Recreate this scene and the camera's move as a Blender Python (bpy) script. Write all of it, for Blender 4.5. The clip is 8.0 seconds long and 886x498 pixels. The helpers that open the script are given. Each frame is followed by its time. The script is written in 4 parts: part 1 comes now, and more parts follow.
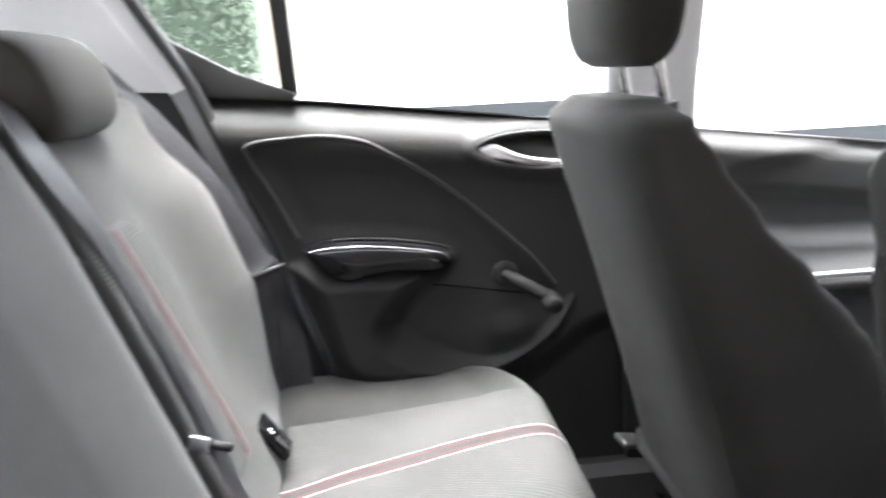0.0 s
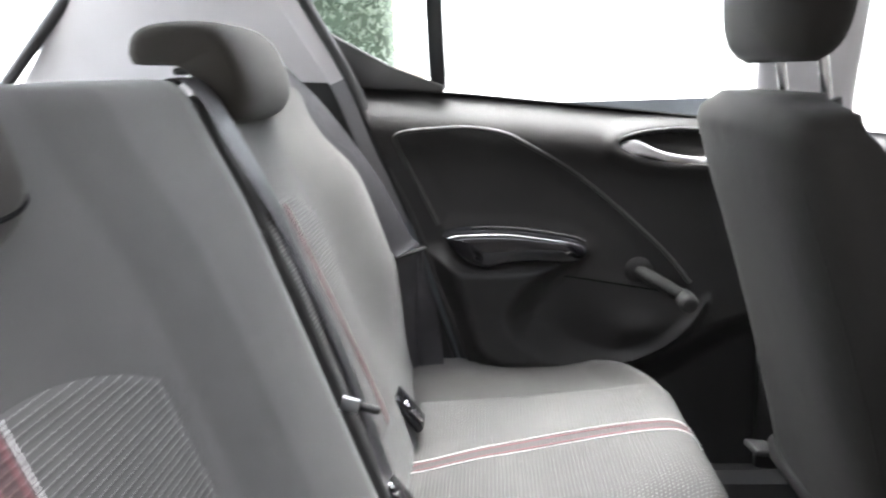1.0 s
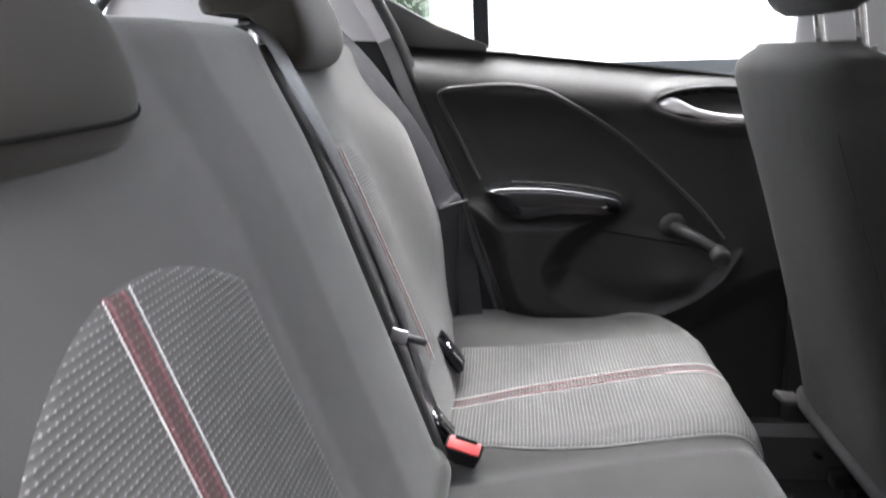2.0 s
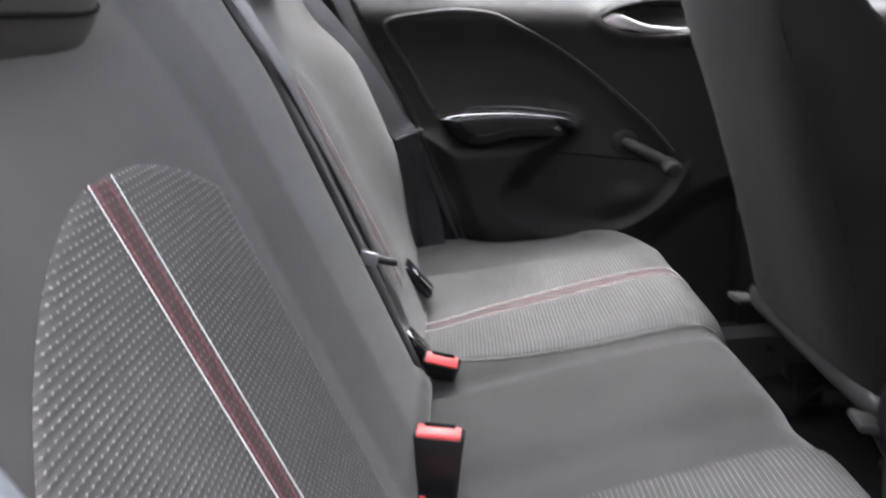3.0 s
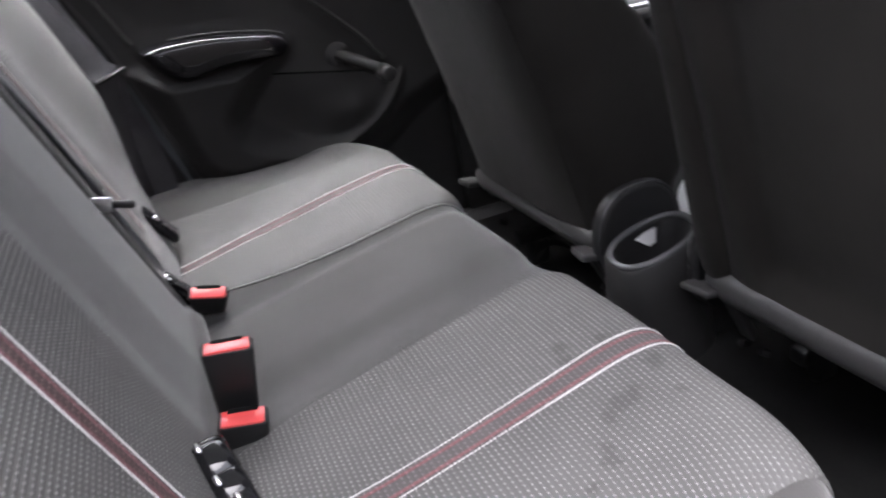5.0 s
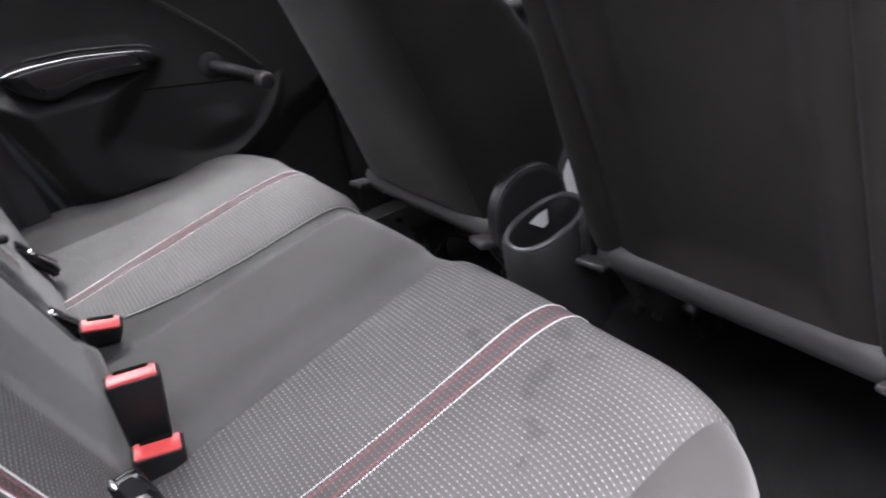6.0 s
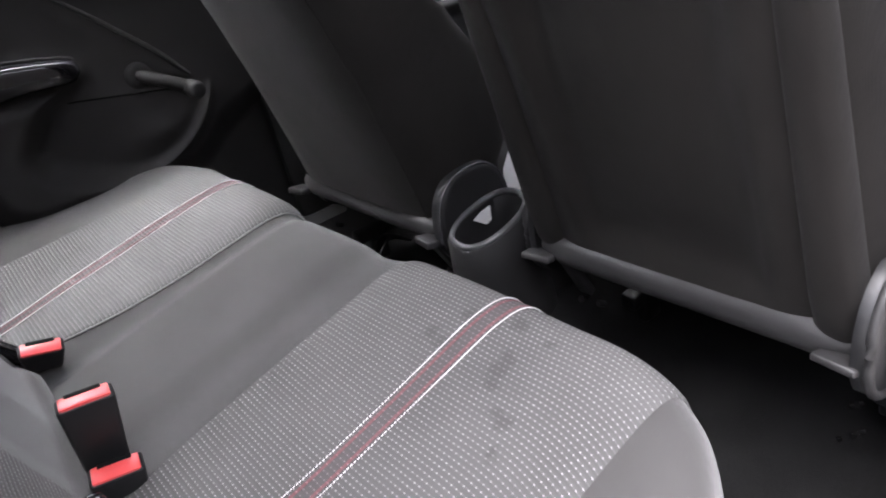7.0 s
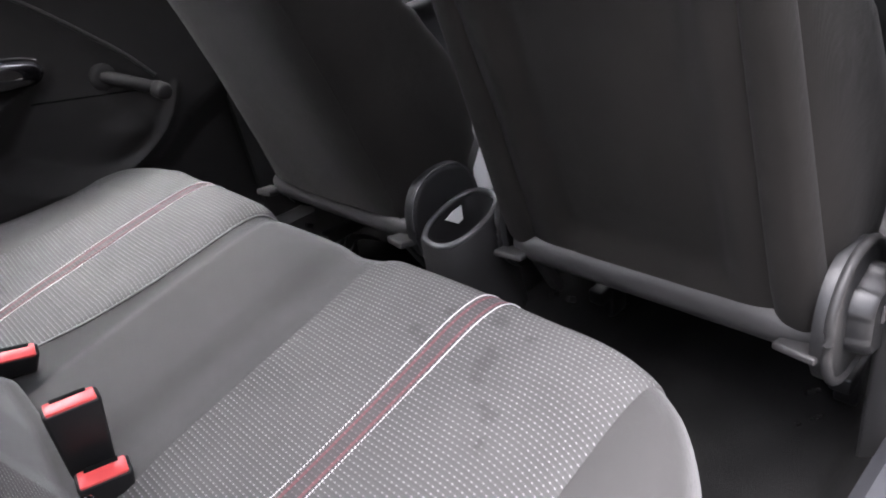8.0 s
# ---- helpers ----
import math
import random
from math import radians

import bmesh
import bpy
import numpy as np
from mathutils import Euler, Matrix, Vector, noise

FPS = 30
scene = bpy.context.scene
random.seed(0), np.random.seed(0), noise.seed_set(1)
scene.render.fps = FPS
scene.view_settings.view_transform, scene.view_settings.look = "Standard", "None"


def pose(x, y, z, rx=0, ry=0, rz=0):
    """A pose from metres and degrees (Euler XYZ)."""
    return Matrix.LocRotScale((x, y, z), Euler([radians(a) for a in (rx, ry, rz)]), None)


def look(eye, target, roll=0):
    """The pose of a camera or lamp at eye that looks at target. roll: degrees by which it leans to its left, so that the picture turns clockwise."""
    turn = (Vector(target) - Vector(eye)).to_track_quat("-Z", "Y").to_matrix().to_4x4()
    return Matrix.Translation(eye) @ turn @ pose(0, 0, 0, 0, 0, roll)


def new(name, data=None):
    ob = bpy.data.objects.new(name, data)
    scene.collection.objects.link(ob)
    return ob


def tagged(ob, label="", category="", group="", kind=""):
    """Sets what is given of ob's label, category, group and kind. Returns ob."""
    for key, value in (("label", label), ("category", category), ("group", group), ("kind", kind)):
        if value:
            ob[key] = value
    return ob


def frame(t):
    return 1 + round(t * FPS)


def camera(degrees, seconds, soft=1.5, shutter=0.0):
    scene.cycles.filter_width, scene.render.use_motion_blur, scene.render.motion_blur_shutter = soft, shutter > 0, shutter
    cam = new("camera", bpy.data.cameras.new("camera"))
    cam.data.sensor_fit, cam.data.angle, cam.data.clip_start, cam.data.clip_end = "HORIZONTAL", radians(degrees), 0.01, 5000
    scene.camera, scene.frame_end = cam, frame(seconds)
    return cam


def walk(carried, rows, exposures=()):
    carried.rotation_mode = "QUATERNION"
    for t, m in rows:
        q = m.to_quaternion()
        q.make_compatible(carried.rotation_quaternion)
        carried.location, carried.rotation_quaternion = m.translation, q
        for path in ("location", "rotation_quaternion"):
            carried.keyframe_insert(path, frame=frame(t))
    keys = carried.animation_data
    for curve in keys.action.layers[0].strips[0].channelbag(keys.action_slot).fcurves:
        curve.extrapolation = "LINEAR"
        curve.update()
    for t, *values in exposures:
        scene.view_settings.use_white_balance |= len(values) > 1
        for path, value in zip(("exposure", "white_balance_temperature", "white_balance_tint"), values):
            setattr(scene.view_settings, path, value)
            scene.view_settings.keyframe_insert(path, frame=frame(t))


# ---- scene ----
# Rear of a small five-door car, seen from its open rear door.
# x runs to the car's front, y across to the far door, z up from the carpet.
cam = camera(63.9, 8.0, soft=1.9, shutter=0.9)
PATH = [
    (0, (0.076, -0.002, 0.92), (0.258, 1.927, 0.424), -2.7),
    (0.5, (0.048, -0.015, 0.918), (0.056, 1.926, 0.434), -2.2),
    (1, (0.028, -0.044, 0.91), (-0.097, 1.894, 0.429), -1.8),
    (1.5, (0.011, -0.08, 0.89), (-0.185, 1.848, 0.396), -1.2),
    (1.7, (0.010, -0.097, 0.884), (-0.204, 1.827, 0.379), -1.3),
    (2.8, (-0.008, -0.136, 0.826), (-0.123, 1.765, 0.216), -4.2),
    (3, (-0.017, -0.143, 0.817), (-0.082, 1.752, 0.181), -4.8),
    (3.5, (-0.033, -0.158, 0.8), (0.089, 1.71, 0.095), -6.5),
    (4, (-0.04, -0.17, 0.789), (0.256, 1.654, 0.023), -8.4),
    (4.5, (-0.048, -0.175, 0.781), (0.413, 1.591, -0.036), -8.5),
    (5, (-0.05, -0.183, 0.775), (0.56, 1.519, -0.08), -9.2),
    (6.5, (-0.075, -0.184, 0.777), (0.884, 1.312, -0.14), -11.7),
    (7, (-0.086, -0.179, 0.781), (0.932, 1.269, -0.149), -11.7),
    (7.5, (-0.101, -0.177, 0.789), (0.973, 1.221, -0.154), -11.5),
    (8, (-0.114, -0.177, 0.795), (0.989, 1.192, -0.158), -10.7),
]
EXPOSE = [(0.0, 4.66, 6350, 11), (1.2, 4.28, 6350, 12), (1.8, 4.12, 6330, 13), (3.0, 3.80, 6280, 15), (5.0, 3.64, 6260, 17), (8.0, 3.76, 6240, 18)]
walk(cam, [(t, look(eye, target, roll)) for t, eye, target, roll in PATH], EXPOSE)

# ---- light ----
SUN_WAY = Vector((-0.13, 0.16, 0.96)).normalized()
world = bpy.data.worlds.new("sky")
scene.world = world
world.use_nodes = True
wn = world.node_tree.nodes
sky = wn.new("ShaderNodeTexSky")
sky.sky_type, sky.sun_disc = "NISHITA", False
sky.sun_elevation = math.asin(SUN_WAY.z)
sky.sun_rotation = math.atan2(SUN_WAY.x, SUN_WAY.y)
sky.dust_density, sky.air_density, sky.ozone_density = 3.0, 0.8, 0.6
wn["Background"].inputs[1].default_value = 0.145
cloud = wn.new("ShaderNodeHueSaturation")
cloud.inputs["Saturation"].default_value = 0.2
world.node_tree.links.new(sky.outputs[0], cloud.inputs["Color"])
world.node_tree.links.new(cloud.outputs[0], wn["Background"].inputs[0])
sun = new("sun", bpy.data.lights.new("sun", "SUN"))
sun.data.energy, sun.data.angle, sun.data.color = 1.2, radians(80), (1.0, 0.97, 0.93)
sun.matrix_world = look((0, 0, 0), -SUN_WAY)


# ---- materials ----
class Nodes:
    """A short way to write node materials."""

    def __init__(self, name, rough=0.6, metal=0.0, spec=0.5):
        self.mat = bpy.data.materials.new(name)
        self.mat.use_nodes = True
        self.tree = self.mat.node_tree
        self.bsdf = self.tree.nodes["Principled BSDF"]
        self.bsdf.inputs["Roughness"].default_value = rough
        self.bsdf.inputs["Metallic"].default_value = metal
        self.bsdf.inputs["Specular IOR Level"].default_value = spec

    def link(self, a, b):
        self.tree.links.new(a, b)

    def add(self, kind, **sets):
        n = self.tree.nodes.new(kind)
        for key, value in sets.items():
            n.inputs[key.replace("_", " ")].default_value = value
        return n

    def math(self, op, a, b=None):
        n = self.tree.nodes.new("ShaderNodeMath")
        n.operation = op
        for slot, v in enumerate((a, b)):
            if v is None:
                continue
            if isinstance(v, (int, float)):
                n.inputs[slot].default_value = v
            else:
                self.link(v, n.inputs[slot])
        return n.outputs[0]

    def coord(self, which="Object"):
        return self.add("ShaderNodeTexCoord").outputs[which]

    def noise(self, scale, detail=3.0, vec=None):
        n = self.add("ShaderNodeTexNoise", Scale=scale, Detail=detail)
        self.link(vec or self.coord(), n.inputs["Vector"])
        return n.outputs["Fac"]

    def ramp(self, fac, stops):
        n = self.tree.nodes.new("ShaderNodeValToRGB")
        el = n.color_ramp.elements
        while len(el) < len(stops):
            el.new(0.5)
        for e, (p, c) in zip(el, stops):
            e.position, e.color = p, (*c, 1)
        self.link(fac, n.inputs[0])
        return n.outputs[0]

    def mix(self, fac, a, b):
        n = self.tree.nodes.new("ShaderNodeMix")
        n.data_type = "RGBA"
        for slot, v in ((0, fac), (6, a), (7, b)):
            if isinstance(v, tuple):
                n.inputs[slot].default_value = (*v, 1)
            elif isinstance(v, (int, float)):
                n.inputs[slot].default_value = v
            else:
                self.link(v, n.inputs[slot])
        return n.outputs[2]

    def colour(self, socket):
        self.link(socket, self.bsdf.inputs["Base Color"])

    def bump(self, height, strength, dist=0.001):
        n = self.add("ShaderNodeBump", Strength=strength, Distance=dist)
        self.link(height, n.inputs["Height"])
        self.link(n.outputs[0], self.bsdf.inputs["Normal"])


def plain(name, col, rough=0.6, metal=0.0, vary=0.15, grain=900.0, bump=0.2, big=9.0, dist=0.0006, spec=0.5):
    """A surface with fine grain and a faint larger unevenness."""
    n = Nodes(name, rough, metal, spec)
    lo, hi = (tuple(c * k for c in col) for k in (1 - vary, 1 + vary))
    mixed = n.math("ADD", n.math("MULTIPLY", n.noise(big), 0.65), n.math("MULTIPLY", n.noise(grain, 2), 0.35))
    n.colour(n.ramp(mixed, [(0.3, lo), (0.7, hi)]))
    if bump:
        n.bump(n.noise(grain, 2), bump, dist)
    return n.mat


def weave(name, col, sheen=0.2, spec=0.25, pucker=2.0):
    """Knitted seat cloth: a fine twill with lint and a slight sheen."""
    n = Nodes(name, 0.9, 0, spec)
    uv = n.add("ShaderNodeSeparateXYZ")
    n.link(n.coord("UV"), uv.inputs[0])
    a = n.math("SINE", n.math("MULTIPLY", n.math("ADD", uv.outputs[0], uv.outputs[1]), 3200.0))
    b = n.math("SINE", n.math("MULTIPLY", n.math("SUBTRACT", uv.outputs[0], uv.outputs[1]), 3200.0))
    knit = n.math("MULTIPLY", a, b)
    worn = n.noise(7.0, 4)
    base = n.ramp(worn, [(0.3, tuple(c * 0.86 for c in col)), (0.7, tuple(c * 1.14 for c in col))])
    fleck = n.math("GREATER_THAN", n.noise(420.0, 1), 0.73)
    n.colour(n.mix(n.math("MULTIPLY", fleck, 0.25), base, tuple(min(1, c * 2.2) for c in col)))
    fine = n.math("ADD", knit, n.math("MULTIPLY", n.noise(1200.0, 2), 1.5))
    n.bump(n.math("ADD", fine, n.math("MULTIPLY", n.noise(22.0, 2), 4.0 * pucker)), 0.25, 0.0005)
    n.bsdf.inputs["Sheen Weight"].default_value = sheen
    n.bsdf.inputs["Sheen Roughness"].default_value = 0.45
    return n.mat


def dashed(name, ground, thread, stains=False):
    """Ribbed seat insert: rows of short pale threads, offset by half from row to row."""
    n = Nodes(name, 0.85, 0, 0.3)
    uv = n.add("ShaderNodeSeparateXYZ")
    n.link(n.coord("UV"), uv.inputs[0])
    row = n.math("DIVIDE", uv.outputs[1], 0.0056)
    odd = n.math("MULTIPLY", n.math("MODULO", n.math("FLOOR", n.math("ADD", row, 1000.0)), 2.0), 0.5)
    across = n.math("ADD", n.math("DIVIDE", uv.outputs[0], 0.0062), odd)
    du = n.math("ABSOLUTE", n.math("SUBTRACT", n.math("FRACT", n.math("ADD", across, 1000.0)), 0.5))
    dv = n.math("ABSOLUTE", n.math("SUBTRACT", n.math("FRACT", n.math("ADD", row, 1000.0)), 0.5))
    edge = n.math("ADD", n.math("MULTIPLY", du, 1.25), n.math("MULTIPLY", dv, 1.7))
    dash = n.tree.nodes.new("ShaderNodeMapRange")
    dash.inputs["From Min"].default_value, dash.inputs["From Max"].default_value = 0.36, 0.24
    n.link(edge, dash.inputs["Value"])
    rib = n.math("SUBTRACT", 0.5, dv)
    patchy = n.noise(60.0, 3)
    base = n.ramp(n.noise(6.0, 4), [(0.3, tuple(c * 0.85 for c in ground)), (0.7, tuple(c * 1.15 for c in ground))])
    bright = n.ramp(patchy, [(0.3, tuple(c * 0.7 for c in thread)), (0.7, tuple(min(1, c * 1.15) for c in thread))])
    line = n.tree.nodes.new("ShaderNodeMapRange")
    line.inputs["From Min"].default_value, line.inputs["From Max"].default_value = 0.20, 0.08
    n.link(dv, line.inputs["Value"])
    thin = n.math("MAXIMUM", n.math("MULTIPLY", line.outputs[0], 0.12), dash.outputs[0])
    col = n.mix(thin, base, bright)
    if stains:
        col = n.mix(n.math("MULTIPLY", stains(n), 0.5), col, tuple(c * 0.45 for c in ground))
    n.colour(col)
    n.bump(n.math("ADD", rib, n.math("MULTIPLY", dash.outputs[0], 0.6)), 0.55, 0.0014)
    return n.mat


def spill_marks(n):
    """Dark spill marks near the middle of the seat's front, in the cloth's own metres."""
    uv = n.coord("UV")
    total = 0.0
    for u, v, r in ((0.325, 0.480, 0.012), (0.307, 0.476, 0.011), (0.225, 0.464, 0.011), (0.228, 0.482, 0.013), (0.232, 0.496, 0.012), (0.195, 0.441, 0.010), (0.184, 0.438, 0.011), (0.171, 0.412, 0.008), (0.254, 0.534, 0.013), (0.211, 0.531, 0.009), (0.310, 0.519, 0.010)):
        d = n.tree.nodes.new("ShaderNodeVectorMath")
        d.operation = "DISTANCE"
        wob = n.tree.nodes.new("ShaderNodeVectorMath")
        wob.operation = "MULTIPLY_ADD"
        tex = n.add("ShaderNodeTexNoise", Scale=70.0, Detail=3.0)
        n.link(uv, tex.inputs["Vector"])
        n.link(tex.outputs["Color"], wob.inputs[0])
        wob.inputs[1].default_value = (0.022, 0.022, 0)
        n.link(uv, wob.inputs[2])
        n.link(wob.outputs[0], d.inputs[0])
        d.inputs[1].default_value = (u + 0.011, v + 0.011, 0)
        fall = n.tree.nodes.new("ShaderNodeMapRange")
        fall.inputs["From Min"].default_value, fall.inputs["From Max"].default_value = r, r * 0.45
        n.link(d.outputs["Value"], fall.inputs["Value"])
        total = n.math("MAXIMUM", total, fall.outputs[0])
    return total


def webbing(name, col):
    """Seat-belt webbing with its fine lengthwise ribs."""
    n = Nodes(name, 0.38, 0, 0.5)
    uv = n.add("ShaderNodeSeparateXYZ")
    n.link(n.coord("UV"), uv.inputs[0])
    rib = n.math("SINE", n.math("MULTIPLY", uv.outputs[0], 3200.0))
    n.colour(n.ramp(n.noise(40.0), [(0.3, tuple(c * 0.85 for c in col)), (0.7, tuple(c * 1.2 for c in col))]))
    n.bump(rib, 0.4, 0.0006)
    return n.mat


def carpet(name, col):
    n = Nodes(name, 0.97, 0, 0.1)
    n.colour(n.ramp(n.math("ADD", n.math("MULTIPLY", n.noise(500.0, 2), 0.6), n.math("MULTIPLY", n.noise(12.0, 4), 0.4)),
                    [(0.35, tuple(c * 0.5 for c in col)), (0.65, tuple(c * 1.5 for c in col))]))
    n.bump(n.noise(700.0, 2), 0.9, 0.003)
    return n.mat


def glass_pane(name):
    n = Nodes(name, 0.0)
    n.bsdf.inputs["Transmission Weight"].default_value = 1.0
    n.bsdf.inputs["IOR"].default_value = 1.05
    n.bsdf.inputs["Base Color"].default_value = (0.93, 0.97, 0.95, 1)
    return n.mat


CLOTH = weave("seat_cloth", (0.041, 0.040, 0.0383))
CLOTH_DARK = weave("seat_back_cloth", (0.0138, 0.0126, 0.0115), 0.03, 0.12, 7.0)
CLOTH_HEAD = weave("headrest_cloth", (0.021, 0.0183, 0.0155), 0.05, 0.2)
INSERT = dashed("ribbed_insert", (0.067, 0.066, 0.064), (0.22, 0.218, 0.213))
INSERT_STAINED = dashed("ribbed_insert_marked", (0.067, 0.066, 0.064), (0.22, 0.218, 0.213), spill_marks)
BAND = dashed("stripe_band", (0.058, 0.053, 0.053), (0.14, 0.13, 0.13))
BAND_BACK = dashed("backrest_stripe_band", (0.060, 0.038, 0.038), (0.13, 0.085, 0.085))
BAND_RED = dashed("stripe_red", (0.125, 0.055, 0.060), (0.23, 0.125, 0.13))
THREAD = plain("white_thread", (0.60, 0.59, 0.58), 0.7, grain=2500, bump=0.3)
SEAM = plain("seam_piping", (0.24, 0.235, 0.225), 0.8, grain=1800, bump=0.5)
PLASTIC = plain("grained_plastic", (0.0175, 0.0171, 0.0171), 0.52, vary=0.1, grain=1400, bump=0.35, spec=0.25)
PLASTIC_SOFT = plain("soft_door_trim", (0.0205, 0.0197, 0.0196), 0.46, vary=0.1, grain=1600, bump=0.25, spec=0.2)
PLASTIC_GREY = plain("grey_plastic", (0.029, 0.0283, 0.0283), 0.45, vary=0.1, grain=1400, bump=0.3, spec=0.4)
RIM = plain("smooth_rim", (0.060, 0.060, 0.062), 0.20, vary=0.1, grain=1400, bump=0.05)
BUCKLE = plain("buckle_plastic", (0.011, 0.011, 0.0115), 0.42, vary=0.12, grain=1500, bump=0.3)
RED = plain("red_button", (0.62, 0.068, 0.068), 0.28, vary=0.06, grain=900, bump=0.1)
GLOSS = plain("piano_black", (0.008, 0.008, 0.009), 0.06, vary=0.1, grain=300, bump=0.015, spec=0.45)
CHROME = plain("chrome", (0.75, 0.75, 0.76), 0.16, 1.0, vary=0.04, grain=700, bump=0.03)
SATIN = plain("satin_silver", (0.62, 0.62, 0.64), 0.32, 1.0, vary=0.05, grain=1200, bump=0.1)
STEEL = plain("black_steel", (0.03, 0.03, 0.032), 0.35, 0.6, grain=900, bump=0.2)
BELT = webbing("belt_webbing", (0.030, 0.029, 0.032))
CARPET = carpet("carpet", (0.0115, 0.0113, 0.0111))
TRIM_PALE = plain("pale_pillar_trim", (0.55, 0.54, 0.56), 0.75, vary=0.05, grain=1400, bump=0.25)
HEADLINER = plain("headliner", (0.62, 0.61, 0.60), 0.95, vary=0.05, grain=900, bump=0.4)
RUBBER = plain("door_seal", (0.018, 0.018, 0.019), 0.6, grain=700, bump=0.2)
PAINT = plain("silver_paint", (0.14, 0.152, 0.168), 0.35, 0.15, vary=0.03, grain=2500, bump=0.05)
GLASS = glass_pane("window_glass")
STONE = plain("driveway", (0.32, 0.31, 0.295), 0.9, vary=0.2, grain=60, bump=0.5, big=1.5, dist=0.01)
# dark, so that the added walls reflect little into the cabin
WALL_BROWN = plain("brown_wall", (0.040, 0.036, 0.033), 0.9, vary=0.25, grain=40, bump=0.5, big=3.0, dist=0.004)
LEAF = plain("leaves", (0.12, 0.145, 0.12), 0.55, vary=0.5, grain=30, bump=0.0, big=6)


def let_light_through(mat, col, share):
    """Thin leaves pass some light on."""
    tree = mat.node_tree
    thin, both = tree.nodes.new("ShaderNodeBsdfTranslucent"), tree.nodes.new("ShaderNodeMixShader")
    thin.inputs["Color"].default_value = (*col, 1)
    both.inputs[0].default_value = share
    tree.links.new(tree.nodes["Principled BSDF"].outputs[0], both.inputs[1])
    tree.links.new(thin.outputs[0], both.inputs[2])
    tree.links.new(both.outputs[0], tree.nodes["Material Output"].inputs[0])


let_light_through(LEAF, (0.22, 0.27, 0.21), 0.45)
# near-black for seams and joints, and for the shade in buckle slots
SHADE_JOINT_BLACK = plain("shade_joint_black", (0.006, 0.006, 0.006), 0.95, vary=0.1, grain=900, bump=0.1, spec=0.05)
SILL = plain("sill_plate", (0.033, 0.034, 0.038), 0.7, vary=0.2, grain=1200, bump=0.2, spec=0.25)
# shaded colour of the door opening strip's lower half
STRIP_SHADED = plain("strip_shaded", (0.17, 0.17, 0.18), 0.45, vary=0.05, grain=1400, bump=0.2)
WHITE_MATT = plain("white_matt", (0.75, 0.75, 0.74), 0.8, vary=0.05, grain=600, bump=0.2)
HEDGE_CORE = plain("hedge_inside", (0.045, 0.065, 0.045), 0.9, vary=0.3, grain=60, bump=0.6, dist=0.01)
POST = plain("timber_post", (0.34, 0.26, 0.19), 0.8, vary=0.2, grain=50, bump=0.4, dist=0.003)


# ---- mesh helpers ----
def thing(name, label, category, group="", at=(0, 0, 0)):
    ob = new(name)
    ob.location = at
    ob.empty_display_size = 0.05
    return tagged(ob, label, category, group)


def part(name, bm, material, parent=None, label="", smooth=True):
    """Links a bmesh as one mesh object under a thing or a part."""
    bmesh.ops.recalc_face_normals(bm, faces=bm.faces)
    mesh = bpy.data.meshes.new(name)
    bm.to_mesh(mesh)
    bm.free()
    mesh.materials.append(material)
    if smooth:
        mesh.polygons.foreach_set("use_smooth", [True] * len(mesh.polygons))
        mesh.set_sharp_from_angle(angle=radians(50))
    ob = new(name, mesh)
    if parent:
        ob.parent = parent
        base, up = Vector(parent.location), parent.parent
        while up:
            base, up = base + Vector(up.location), up.parent
        mesh.transform(Matrix.Translation(-base))
    if label:
        ob["label"] = label
    return ob


def structure(name, bm, material, label, category, smooth=True):
    return tagged(part(name, bm, material, None, "", smooth), label, category, "", "structure")


def spline(pts, n):
    """n + 1 points of a smooth curve through pts (any dimension)."""
    p = [np.array(q, float) for q in pts]
    p = [2 * p[0] - p[1], *p, 2 * p[-1] - p[-2]]
    out, m = [], len(p) - 3
    for k in range(n + 1):
        s = k / n * m
        i = min(int(s), m - 1)
        f = s - i
        a, b, c, d = p[i:i + 4]
        out.append(0.5 * (2 * b + (c - a) * f + (2 * a - 5 * b + 4 * c - d) * f * f + (3 * b - a - 3 * c + d) * f ** 3))
    return out


def smoothstep(a, b, x):
    f = min(1.0, max(0.0, (x - a) / (b - a)))
    return f * f * (3 - 2 * f)


def sheet(fn, nu, nv, bm=None, uv=None):
    """A grid through fn(u, v), u and v from 0 to 1; uv(u, v) gives the cloth's metres."""
    bm = bm or bmesh.new()
    lay = bm.loops.layers.uv.verify()
    rows = [[bm.verts.new(fn(i / nu, j / nv)) for i in range(nu + 1)] for j in range(nv + 1)]
    for j in range(nv):
        for i in range(nu):
            f = bm.faces.new((rows[j][i], rows[j][i + 1], rows[j + 1][i + 1], rows[j + 1][i]))
            if uv:
                for loop, (a, b) in zip(f.loops, ((i, j), (i + 1, j), (i + 1, j + 1), (i, j + 1))):
                    loop[lay].uv = uv(a / nu, b / nv)
    return bm


def rings(sections, bm=None, close=True):
    """A skin over rings of equally many points, with closed ends."""
    bm = bm or bmesh.new()
    lay = bm.loops.layers.uv.verify()
    vs = [[bm.verts.new(p) for p in ring] for ring in sections]
    n = len(vs[0])
    for a, b in zip(vs, vs[1:]):
        for i in range(n):
            bm.faces.new((a[i], a[(i + 1) % n], b[(i + 1) % n], b[i]))
    if close:
        bm.faces.new(vs[0][::-1])
        bm.faces.new(vs[-1])
    for f in bm.faces:
        for loop in f.loops:
            co = loop.vert.co
            loop[lay].uv = (co.y, co.z + co.x * 0.5)
    return bm


